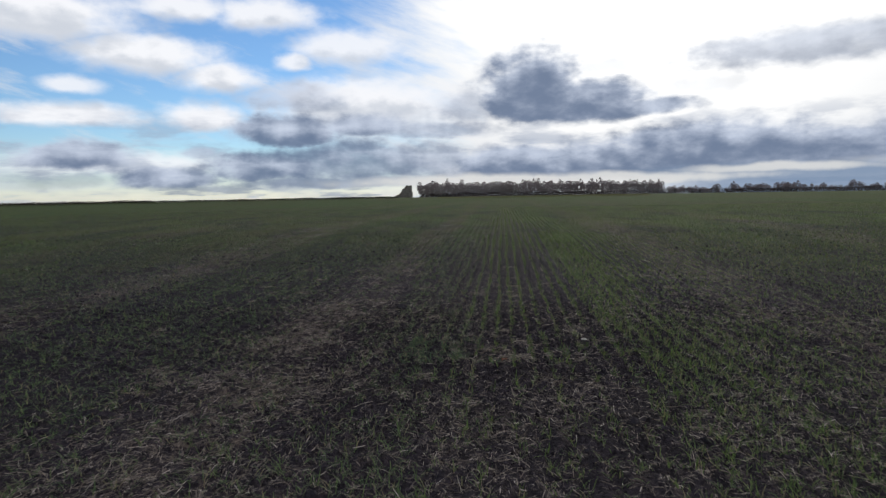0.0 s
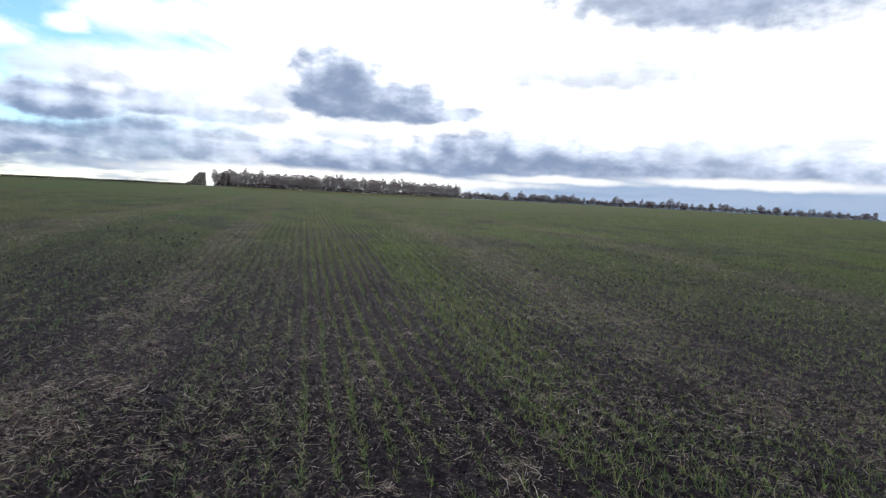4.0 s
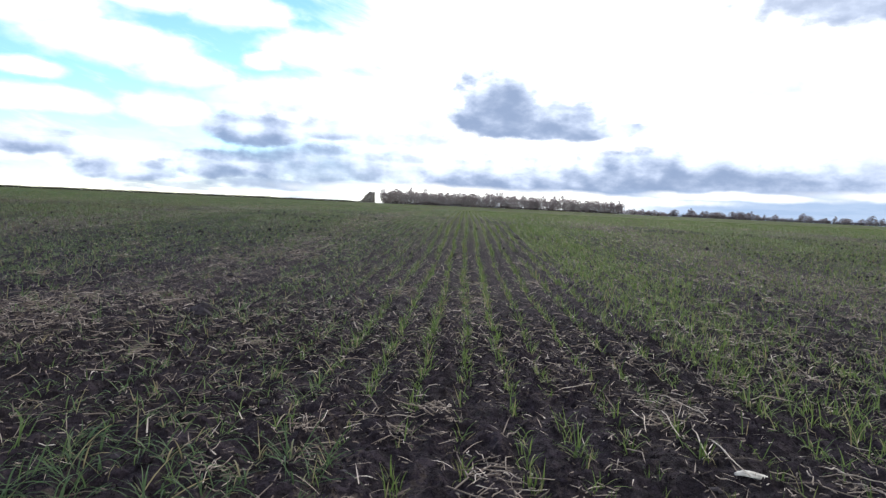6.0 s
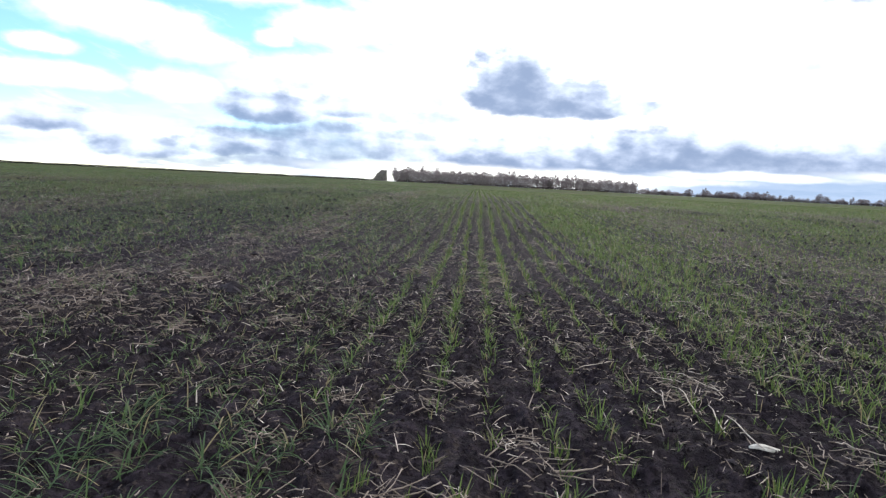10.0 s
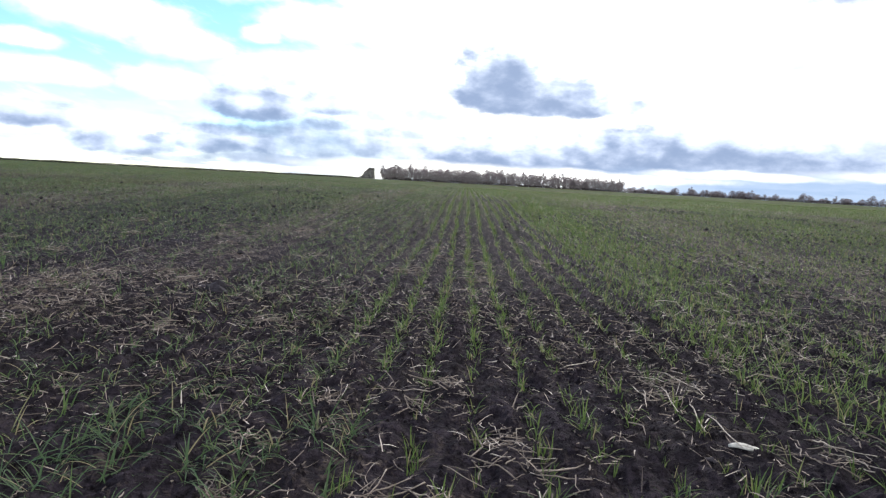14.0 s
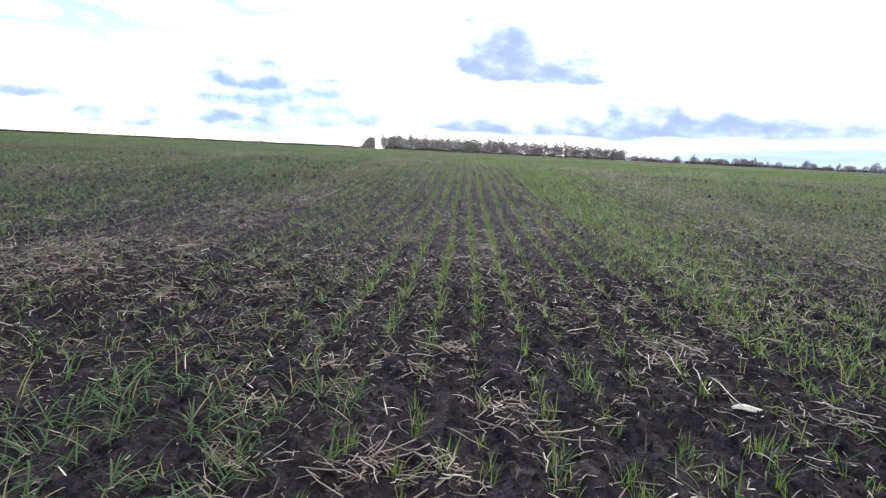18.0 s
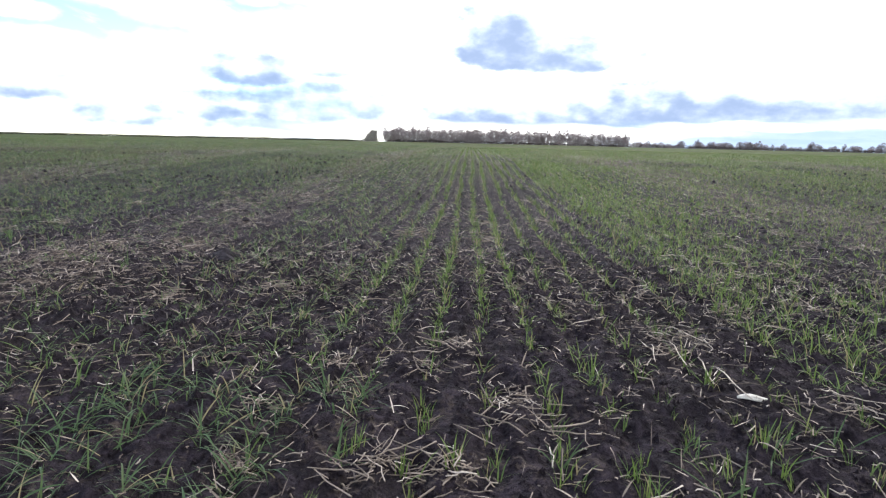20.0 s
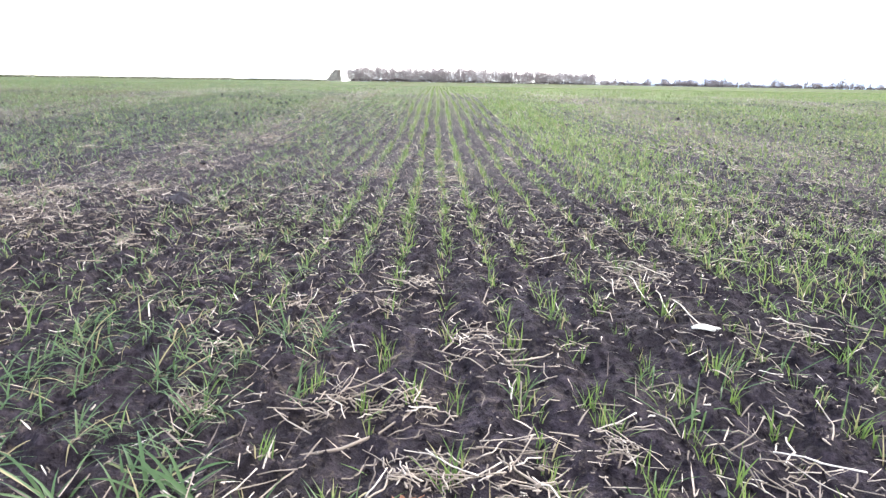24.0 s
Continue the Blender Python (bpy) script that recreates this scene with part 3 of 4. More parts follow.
chunks = []
SINGLE = 170                                 # plants of the nearest stretch that stand as things of their own
x, y = wheat_points(NEAR_X[0], NEAR_X[1], NEAR_Y[0], NEAR_Y[1], 0.028)
keep = in_near(x, y)
x, y = x[keep], y[keep]
order = rng.permutation(len(x))
near_x, near_y = x[order[:SINGLE]], y[order[:SINGLE]]
rest = order[SINGLE:]
chunks.append(wheat_blades(x[rest], y[rest], 2.4, 4, 0.073, 0.0034))
x, y = wheat_points(-1.9, 2.9, -1.6, 3.4, 0.026)
keep = ~in_near(x, y)
chunks.append(wheat_blades(x[keep], y[keep], 2.6, 4, 0.075, 0.0036))
x, y = wheat_points(1.3, 1.9, -2.6, 14.0, 0.026)
keep = rng.random(len(x)) < 0.15 + 0.40 * smooth(y, 1.5, 4.0)
chunks.append(wheat_blades(x[keep] + 0.06, y[keep], 2.2, 3, 0.076, 0.0036))
x, y = wheat_points(-4.6, 5.2, -2.6, 7.0, 0.028)
keep = ~((x > -1.9) & (x < 2.9) & (y > -1.6) & (y < 3.4))
chunks.append(wheat_blades(x[keep], y[keep], 2.4, 3, 0.075, 0.0038))
x, y = wheat_points(-20, 19, 7.0, 13.0, 0.034, 0.95)
chunks.append(wheat_blades(x, y, 2.2, 2, 0.076, 0.0048))
x, y = wheat_points(-17, -4.6, -2.0, 7.0, 0.036, 0.95)
chunks.append(wheat_blades(x, y, 2.2, 2, 0.078, 0.0048))
x, y = wheat_points(5.2, 15, -2.0, 7.0, 0.036, 0.95)
chunks.append(wheat_blades(x, y, 2.2, 2, 0.078, 0.0048))
x, y = wheat_points(-30, 30, 13.0, 22.0, 0.060, 0.85)
chunks.append(wheat_blades(x, y, 1.8, 1, 0.076, 0.0075))
x, y = wheat_points(-40, 40, 22.0, 42.0, 0.15, 0.85)
chunks.append(wheat_blades(x, y, 1.4, 1, 0.078, 0.0120))
x, y = wheat_points(-4.0, 4.5, -7.0, -2.6, 0.050)
chunks.append(wheat_blades(x, y, 1.8, 2, 0.076, 0.0045))
v, q = join(chunks)
wheat = fast_object("winter_wheat", v, q, BLADE)
tagged(wheat, "rows of young green winter wheat on black soil", "wheat", kind="stuff")


def stalks(x, y, length, radius, head, lift, slope, sides=4):
    """Lying straw: bent tubes of three rings."""
    n = len(x)
    fwd = np.stack([np.cos(head) * np.cos(slope), np.sin(head) * np.cos(slope), np.sin(slope)], 1)
    side = np.stack([-np.sin(head), np.cos(head), np.zeros(n)], 1)
    up = np.cross(fwd, side)
    mid = np.stack([x, y, land(x, y) + radius + lift], 1)
    bendv = side * rng.normal(0, 0.21, n)[:, None] * length[:, None] - up * rng.normal(0.0, 0.07, n)[:, None] * length[:, None]
    v = np.zeros((n, 3, sides, 3))
    for k, (s, b) in enumerate(((-0.5, 0.0), (0.05, 1.0), (0.5, 0.0))):
        c = mid + fwd * (s * length)[:, None] + bendv * b
        for j in range(sides):
            a = 2 * math.pi * j / sides
            v[:, k, j] = c + (side * math.cos(a) + up * math.sin(a)) * (radius * (1.0 - 0.15 * k))[:, None]
    v = v.reshape(-1, 3)
    start = (np.arange(n) * 3 * sides)
    f = []
    for k in range(2):
        for j in range(sides):
            a, b = k * sides + j, k * sides + (j + 1) % sides
            f.append(np.stack([start + a, start + b, start + b + sides, start + a + sides], 1))
    return v, np.concatenate(f)


def straw_points(x0, x1, y0, y1, per_m2, wedge=0.0):
    n = int((x1 - x0) * (y1 - y0) * per_m2)
    x, y = rng.uniform(x0, x1, n), rng.uniform(y0, y1, n)
    keep = rng.random(n) < straw_cover(x, y) ** 2.2
    if wedge:
        keep &= np.abs(x) < wedge * (y + 6) + 1
    return x[keep], y[keep]


def flat_straw(x, y, lo, hi, w0, w1):
    """Chopped straw as flat split pieces."""
    n = len(x)
    base = np.stack([x, y, land(x, y) + 0.004 + rng.exponential(0.004, n)], 1)
    return ribbons(base, rng.uniform(0, 6.283, n), rng.uniform(lo, hi, n), rng.uniform(w0, w1, n), rng.uniform(1.1, 1.6, n), rng.uniform(-0.2, 0.5, n), 2)


chunks = []
x, y = straw_points(-2.4, 3.0, -1.6, 3.8, 800)
chunks.append(flat_straw(x, y, 0.012, 0.070, 0.0016, 0.0042))
x, y = straw_points(-2.4, 3.0, -1.6, 3.8, 650)
n = len(x)
length = np.clip(rng.lognormal(-3.6, 0.8, n), 0.006, 0.15)
chunks.append(stalks(x, y, length, rng.uniform(0.0008, 0.0021, n), rng.uniform(0, 6.283, n), rng.exponential(0.004, n), rng.normal(0, 0.16, n), 4))
x, y = straw_points(-4.6, 5.4, -3.0, 7.0, 1900)
keep = ~((x > -2.4) & (x < 3.0) & (y > -1.6) & (y < 3.8))
chunks.append(flat_straw(x[keep], y[keep], 0.012, 0.055, 0.0016, 0.0040))
x, y = straw_points(-16, 17, 6.0, 26.0, 700, 0.75)
keep = (rng.random(len(x)) < 1.0 - smooth(y, 9, 26)) & (np.abs(x) < 0.75 * (y + 4) + 1) & ((y > 7.0) | (np.abs(x - 0.4) > 5.0))
chunks.append(flat_straw(x[keep], y[keep], 0.02, 0.09, 0.003, 0.006))
x, y = straw_points(-16, -4.6, -1.0, 6.0, 700)
chunks.append(flat_straw(x, y, 0.02, 0.08, 0.0025, 0.005))
x, y = straw_points(5.4, 15, -1.0, 6.0, 700)
chunks.append(flat_straw(x, y, 0.02, 0.08, 0.0025, 0.005))
x, y = straw_points(-2.4, 3.0, -1.6, 3.8, 420)
n = len(x)
base = np.stack([x, y, land(x, y) + 0.004], 1)
chunks.append(ribbons(base, rng.uniform(0, 6.283, n), rng.uniform(0.02, 0.085, n), rng.uniform(0.0022, 0.0048, n), rng.uniform(0.9, 1.45, n), rng.uniform(-0.2, 1.1, n), 4))
x, y = straw_points(-4.0, 4.5, -7.0, -3.0, 400)
chunks.append(flat_straw(x, y, 0.015, 0.065, 0.0018, 0.0040))
# thick mats along the straw strips
x, y = rng.uniform(-6.6, 4.4, 260000), rng.uniform(-3.0, 13.0, 260000)
keep = (rng.random(len(x)) < smooth(straw_cover(x, y), 0.66, 1.05) * 0.34) & (np.abs(x) < 0.8 * (y + 5) + 1)
chunks.append(flat_straw(x[keep], y[keep], 0.015, 0.075, 0.0014, 0.0034))
# small untidy heaps all over the field
hx, hy = rng.uniform(-3.2, 4.2, 150), rng.uniform(-2.6, 7.0, 150)
idx = np.repeat(np.arange(150), rng.integers(15, 55, 150))
n = len(idx)
x, y = hx[idx] + rng.normal(0, 0.055, n), hy[idx] + rng.normal(0, 0.045, n)
keep = ~in_near(x, y)
x, y = x[keep], y[keep]
n = len(x)
chunks.append(stalks(x, y, rng.uniform(0.015, 0.09, n), rng.uniform(0.0009, 0.0019, n), rng.uniform(0, 6.283, n), rng.exponential(0.009, n), rng.normal(0, 0.25, n), 3))
# short chopped chips
x, y = straw_points(-2.0, 2.6, 0.2, 3.6, 800)
n = len(x)
chunks.append(stalks(x, y, rng.uniform(0.006, 0.020, n), rng.uniform(0.0012, 0.0022, n), rng.uniform(0, 6.283, n), rng.exponential(0.003, n), rng.normal(0, 0.35, n), 3))
v, q = join(chunks)
litter = fast_object("straw_litter", v, q, STRAW)
tagged(litter, "scattered grey and cream chopped straw on soil", "straw", kind="stuff")


# ---- things near the camera ----
def at(x, y, lift=0.0, turn=0.0, scale=1.0, tip=0.0, lean=0.0):
    z = float(land(x, y)) + lift
    return pose(x, y, z) @ pose(0, 0, 0, tip, lean, turn) @ Matrix.Scale(scale, 4)


def part(name, me, material, parent, label=""):
    """One mesh as a part under a thing; me is a mesh or a bmesh."""
    if isinstance(me, bmesh.types.BMesh):
        data = bpy.data.meshes.new(name)
        me.to_mesh(data)
        me.free()
        me = data
    if not me.materials:
        me.materials.append(material)
    ob = new(name, me)
    ob.parent = parent
    if label:
        ob["label"] = label
    return ob


rnd = random.Random(11)


def blade_mesh(name, length, width, tilt, curl, head, segs=6, fold=0.35, twist=0.0):
    """One grass blade with a folded midrib, rooted at the origin."""
    fwd = Vector((math.cos(head), math.sin(head), 0))
    side0 = Vector((-math.sin(head), math.cos(head), 0))
    p, verts, faces = Vector((0, 0, -0.006)), [], []
    for k in range(segs + 1):
        s = k / segs
        th = tilt + curl * s ** 1.5
        along = fwd * math.sin(th) + Vector((0, 0, math.cos(th)))
        nrm = side0.cross(along)
        side = side0 * math.cos(twist * s) + nrm * math.sin(twist * s)
        w = width * 0.5 * max(0.05, min(0.5 + 1.8 * s, 1.0) * (1 - s ** 2.4))
        dip = nrm * (w * fold)
        verts += [p - side * w, p + dip, p + side * w]
        if k:
            a = 3 * k - 3
            faces += [(a, a + 1, a + 4, a + 3), (a + 1, a + 2, a + 5, a + 4)]
        p = p + along * (length / segs)
    me = bpy.data.meshes.new(name)
    me.from_pydata(verts, [], faces)
    me.polygons.foreach_set("use_smooth", [True] * len(me.polygons))
    return me


def wheat_plant(blades, length, spread, curl, material, name="wheat_plant"):
    root = new(name)
    for i in range(blades):
        head = rnd.uniform(0, 6.283)
        me = blade_mesh("blade", length * rnd.uniform(0.6, 1.2), rnd.uniform(0.0026, 0.0044), rnd.uniform(0.45, 1.20) if curl > 2 else rnd.uniform(0.03, 0.55), rnd.uniform(0.1, 1.0) * curl * 0.9, head, twist=rnd.uniform(-0.8, 0.8))
        b = part("blade", me, material, root)
        b.location = (rnd.gauss(0, spread), rnd.gauss(0, spread), 0)
    return root


def stalk_mesh(name, length, radius, kink, sides=6, rings=7):
    """A dry stem: a tube with a joint, a few kinks and a split end, lying along x."""
    verts, faces = [], []
    y = z = 0.0
    dy, dz = rnd.gauss(0, kink), abs(rnd.gauss(0, kink * 0.5))
    joint = rnd.randrange(2, rings - 2)
    for k in range(rings):
        s = k / (rings - 1)
        r = radius * (1.05 - 0.25 * s) * (1.35 if k == joint else 1.0)
        if k == joint or k == rings - 2:
            dy, dz = dy + rnd.gauss(0, kink * 1.6), -dz * 0.8
        dy += rnd.gauss(0, kink * 0.45)
        y, z = y + dy * length / rings, max(0.0, z + dz * length / rings)
        flat = 0.75 if k in (0, rings - 1) else 0.92
        for j in range(sides):
            a = 2 * math.pi * j / sides
            verts.append(((s - 0.5) * length + (rnd.uniform(-0.4, 0.4) * radius * 3 if k in (0, rings - 1) else 0), y + r * math.cos(a), z + radius + r * flat * math.sin(a)))
        if k:
            o = (k - 1) * sides
            faces += [(o + j, o + (j + 1) % sides, o + sides + (j + 1) % sides, o + sides + j) for j in range(sides)]
    faces += [tuple(range(sides))[::-1], tuple(range((rings - 1) * sides, rings * sides))]
    me = bpy.data.meshes.new(name)
    me.from_pydata(verts, [], faces)
    me.polygons.foreach_set("use_smooth", [True] * len(me.polygons))
    me.materials.append(STRAW_NEAR)
    return me


PLANTS = []
for i in range(9):
    ob = wheat_plant(rnd.randint(4, 7), rnd.uniform(0.058, 0.082), 0.007, 1.0, BLADE_NEAR)
    PLANTS.append(tagged(ob, "upright young wheat plant with narrow bright green blades", "wheat plant", "young wheat plants"))
SPRAWL = []
for i in range(5):
    ob = wheat_plant(rnd.randint(5, 8), rnd.uniform(0.085, 0.120), 0.014, 2.4, GRASS)
    SPRAWL.append(tagged(ob, "sprawling young wheat plant with dull green drooping blades", "wheat plant", "young wheat plants"))

TUFTS = [(0.201, 1.047), (0.370, 1.152), (0.376, 1.014), (0.509, 1.342), (0.668, 1.035), (0.708, 0.945), (0.629, 1.369), (0.795, 1.555),
         (0.816, 1.377), (0.930, 1.480), (0.916, 1.360), (0.954, 1.279), (1.098, 1.368), (1.105, 1.285), (0.101, 1.414), (0.210, 1.350),
         (0.205, 1.645), (0.521, 1.664), (0.664, 1.800), (0.414, 0.969), (0.074, 1.158), (0.303, 1.355), (0.222, 1.560), (0.640, 1.290), (1.000, 1.540), (0.735, 1.000)]
LOOSE = [(-0.228, 1.250), (-0.408, 1.548), (-0.092, 1.316), (-0.127, 1.564), (-0.30, 1.66), (-0.45, 1.32), (-0.02, 1.70), (-0.20, 1.45), (-0.50, 1.72), (0.05, 1.60)]
spots = []


def free(x, y, gap):
    return all((x - a) ** 2 + (y - b) ** 2 > gap * gap for a, b in spots)


unused = {"plant": list(PLANTS), "sprawl": list(SPRAWL)}


def set_plant(kind, x, y, size):
    pool = PLANTS if kind == "plant" else SPRAWL
    m = at(x, y, 0, rnd.uniform(0, 360), size, rnd.uniform(-6, 6), rnd.uniform(-6, 6))
    if unused[kind]:
        unused[kind].pop().matrix_basis = m
    else:
        copy_thing(rnd.choice(pool), m)
    spots.append((x, y))


for x, y in TUFTS:
    for k in range(2):
        set_plant("plant", x + rnd.gauss(0, 0.008), y + rnd.gauss(0, 0.014), rnd.uniform(0.75, 1.05))
for x, y in LOOSE:
    for k in range(2):
        set_plant("sprawl", x + rnd.gauss(0, 0.014), y + rnd.gauss(0, 0.014), rnd.uniform(0.95, 1.2))
for x, y in zip(near_x.tolist(), near_y.tolist()):
    if free(x, y, 0.02):
        limp = x < 0.02 + 0.2 * rnd.random() or rnd.random() < 0.15
        set_plant("sprawl" if limp else "plant", x, y, rnd.uniform(0.75, 1.1) if limp else rnd.uniform(0.6, 0.95))


def grass_tuft(x, y, blades, length, label):
    root = new("grass_tuft")
    for i in range(blades):
        head = rnd.uniform(0, 6.283)
        me = blade_mesh("blade", length * rnd.uniform(0.55, 1.15), rnd.uniform(0.0045, 0.0076), rnd.uniform(0.55, 1.25), rnd.uniform(0.5, 1.5), head, segs=8, twist=rnd.uniform(-1.2, 1.2))
        b = part("blade", me, GRASS, root)
        b.location = (rnd.gauss(0, 0.012), rnd.gauss(0, 0.012), 0)
    root.matrix_basis = at(x, y)
    return tagged(root, label, "grass")


grass_tuft(-0.205, 1.050, 20, 0.155, "large loose tuft of long dull green grass blades")
grass_tuft(-0.100, 1.078, 18, 0.15, "loose tuft of pale green grass beside bare soil")
grass_tuft(-0.020, 1.060, 14, 0.14, "tuft of broad green grass blades on bare soil")
grass_tuft(-0.290, 0.960, 9, 0.15, "low tuft of drooping grass among straw")
grass_tuft(0.195, 1.000, 7, 0.12, "thin grass tuft with wide bent blades")
grass_tuft(-0.440, 1.180, 9, 0.14, "sprawling tuft of dull grass on soil")

rnd.seed(23)
STALKS = [stalk_mesh("straw_stalk", L, r, k) for L, r, k in ((0.036, 0.0012, 0.34), (0.052, 0.0013, 0.42), (0.075, 0.0015, 0.40), (0.12, 0.0017, 0.32), (0.024, 0.0016, 0.2), (0.060, 0.0012, 0.5), (0.013, 0.0019, 0.1), (0.16, 0.0023, 0.22), (0.16, 0.0013, 0.10))]

PALE = []
for me in STALKS:
    pale = me.copy()
    pale.materials.clear()
    pale.materials.append(STRAW_PALE)
    PALE.append(pale)

FINE = [stalk_mesh("straw_stalk", L, r, k) for L, r, k in ((0.040, 0.0008, 0.3), (0.060, 0.0009, 0.3), (0.080, 0.0010, 0.28), (0.11, 0.0012, 0.22), (0.030, 0.0009, 0.2), (0.070, 0.0008, 0.5))]

LONG_PALE = STALKS[8].copy()
LONG_PALE.materials.clear()
LONG_PALE.materials.append(plain_material("bleached_stem", (0.34, 0.28, 0.225), (0.52, 0.45, 0.37), 90, 0.6))


def straw_stalk(x, y, turn, which, scale=1.0, lift=0.0, lean=0.0, label="weathered grey straw stalk lying on black soil"):
    ob = new("straw_stalk", LONG_PALE if "pale" in label else STALKS[which])
    ob.matrix_basis = at(x, y, lift, turn, scale, 0, lean)
    return tagged(ob, label, "straw", "loose straw stalks")


# long stalks that stand out: centre, heading in degrees, length
LONG = [(0.064, 1.132, 45, 0.13), (0.217, 1.208, 11, 0.20), (0.461, 1.220, 11, 0.15), (0.480, 1.115, -80, 0.15), (0.615, 1.033, -57, 0.17),
        (0.656, 1.225, 74, 0.13), (0.868, 1.170, -10, 0.09), (0.937, 1.203, 50, 0.08), (0.867, 1.121, 51, 0.09), (0.872, 1.105, 71, 0.11),
        (0.916, 1.125, -53, 0.06), (0.857, 1.022, -11, 0.06), (1.060, 1.219, 18, 0.09), (0.488, 0.970, -80, 0.11), (0.443, 0.962, -60, 0.10),
        (0.257, 1.076, 50, 0.09), (0.302, 0.945, -45, 0.08), (0.387, 1.658, 63, 0.15), (0.348, 1.498, -31, 0.12), (0.562, 1.550, -3, 0.13)]
for i, (x, y, turn, L) in enumerate(LONG):
    which, base = ((8, 0.16), (3, 0.12))[i % 2] if L > 0.095 else ((2, 0.075), (5, 0.060))[i % 2]
    straw_stalk(x, y, turn, which, L / base, 0.003, 0, "long bleached straw stalk lying across the soil")
for x, y, turn, L in ((0.970, 2.060, -80, 0.20), (0.998, 1.915, -84, 0.20), (1.022, 1.800, -74, 0.20), (0.874, 2.000, -87, 0.15), (0.716, 2.380, 55, 0.16), (1.050, 2.200, -50, 0.14)):
    straw_stalk(x, y, turn, 8, L / 0.16, 0.018, 0, "long pale bent stalk with a joint")
xs, ys = straw_points(NEAR_X[0], NEAR_X[1], NEAR_Y[0], NEAR_Y[1], 300)
for x, y in list(zip(xs.tolist(), ys.tolist()))[:170]:
    straw_stalk(x, y, rnd.uniform(0, 360), rnd.choice((0, 0, 1, 1, 2, 4, 4, 5, 6, 6)), rnd.uniform(0.6, 1.1), rnd.uniform(0.0, 0.006), rnd.gauss(0, 7))


def straw_clump(x, y, rx, ry, n, label, steep=10.0, sizes=(0, 0, 1, 1, 2, 4, 4, 5, 6), shapes=STALKS):
    """A tangle of straw: every stalk a part."""
    root = new("straw_clump")
    z0 = float(land(x, y))
    root.location = (x, y, z0)
    for i in range(n):
        ox, oy = rnd.gauss(0, rx * 0.5), rnd.gauss(0, ry * 0.5)
        pile = max(0.0, 1 - (ox / rx) ** 2 - (oy / ry) ** 2)
        b = part("stalk", shapes[rnd.choice(sizes)], STRAW_NEAR, root)
        b.matrix_basis = pose(ox, oy, float(land(x + ox, y + oy)) - z0 + rnd.uniform(0, 0.022) * pile) @ pose(0, 0, 0, 0, rnd.gauss(0, steep), rnd.uniform(0, 360)) @ Matrix.Scale(rnd.uniform(0.7, 1.15), 4)
    return tagged(root, label, "straw", "straw heaps")


straw_clump(0.96, 2.28, 0.19, 0.13, 120, "flat heap of tangled pale straw on black soil", 8.0, (1, 1, 5, 5, 0, 4), FINE)
straw_clump(0.90, 1.13, 0.06, 0.05, 16, "small tangle of bleached bent straw", 12.0, (1, 2, 5, 0), PALE)
straw_clump(0.33, 1.12, 0.13, 0.08, 96, "tangled straw heap round a dry brown leaf")
straw_clump(0.49, 1.10, 0.06, 0.09, 44, "loose tangle of long bleached straw")
straw_clump(0.29, 1.33, 0.10, 0.05, 57, "brown tangle of chopped straw beside wheat")
straw_clump(0.15, 1.34, 0.07, 0.06, 44, "low heap of matted brown straw")
straw_clump(-0.115, 1.335, 0.035, 0.03, 40, "stubble crown with short upright grey stems", 38.0, (0, 4, 4, 6, 0, 1))
straw_clump(-0.12, 1.58, 0.10, 0.06, 30, "matted grey straw among sprawling wheat")
straw_clump(0.44, 1.62, 0.10, 0.14, 62, "thin tangle of straw between wheat rows")
straw_clump(0.66, 1.22, 0.04, 0.05, 27, "small crossed pile of brown straw")
straw_clump(0.05, 1.02, 0.08, 0.07, 22, "scatter of short grey straw on bare soil")
straw_clump(1.22, 1.70, 0.12, 0.10, 47, "loose straw lying between dense wheat")
straw_clump(-0.40, 2.00, 0.20, 0.14, 60, "heap of grey matted straw among wheat", shapes=FINE, sizes=(0, 0, 1, 4, 4, 5))
straw_clump(-0.75, 2.50, 0.24, 0.20, 70, "broad mat of pale chopped straw", shapes=FINE, sizes=(0, 0, 1, 4, 4, 5))
straw_clump(-1.20, 2.90, 0.30, 0.24, 90, "broad mat of brown chopped straw", shapes=FINE, sizes=(0, 0, 1, 4, 4, 5))
straw_clump(0.30, 2.05, 0.10, 0.08, 44, "thin mat of straw on dark soil")


def bleached_husk(x, y, turn):
    """A folded, ribbed scrap of dry husk."""
    root = new("husk_scrap")
    for name, w, lift, tilt in (("outer_layer", 0.0095, 0.0, 14), ("inner_layer", 0.006, 0.002, -14)):
        verts, faces = [], []
        nu, nv = 12, 6
        for i in range(nu + 1):
            s = i / nu
            half = w * math.sin(math.pi * min(1, max(0.05, s * 0.96))) ** 0.6
            for j in range(nv + 1):
                c = j / nv * 2 - 1
                rib = 0.0009 * math.cos(c * 9)
                verts.append(((s - 0.5) * 0.070, c * half, 0.0042 * (1 - c * c) * math.sin(math.pi * s) ** 0.5 + rib + 0.003 * math.sin(s * 5)))
        for i in range(nu):
            for j in range(nv):
                a = i * (nv + 1) + j
                faces.append((a, a + 1, a + nv + 2, a + nv + 1))
        me = bpy.data.meshes.new(name)
        me.from_pydata(verts, [], faces)
        me.polygons.foreach_set("use_smooth", [True] * len(me.polygons))
        ob = part(name, me, HUSK, root)
        ob.matrix_basis = pose(0, 0, lift + 0.004, tilt, 0, 3 if lift else 0)
        sol = ob.modifiers.new("thickness", "SOLIDIFY")
        sol.thickness = 0.0012
    root.matrix_basis = at(x, y, 0.006, turn)
    return tagged(root, "bleached white husk scrap lying on black soil", "husk")


bleached_husk(1.012, 1.722, -6)


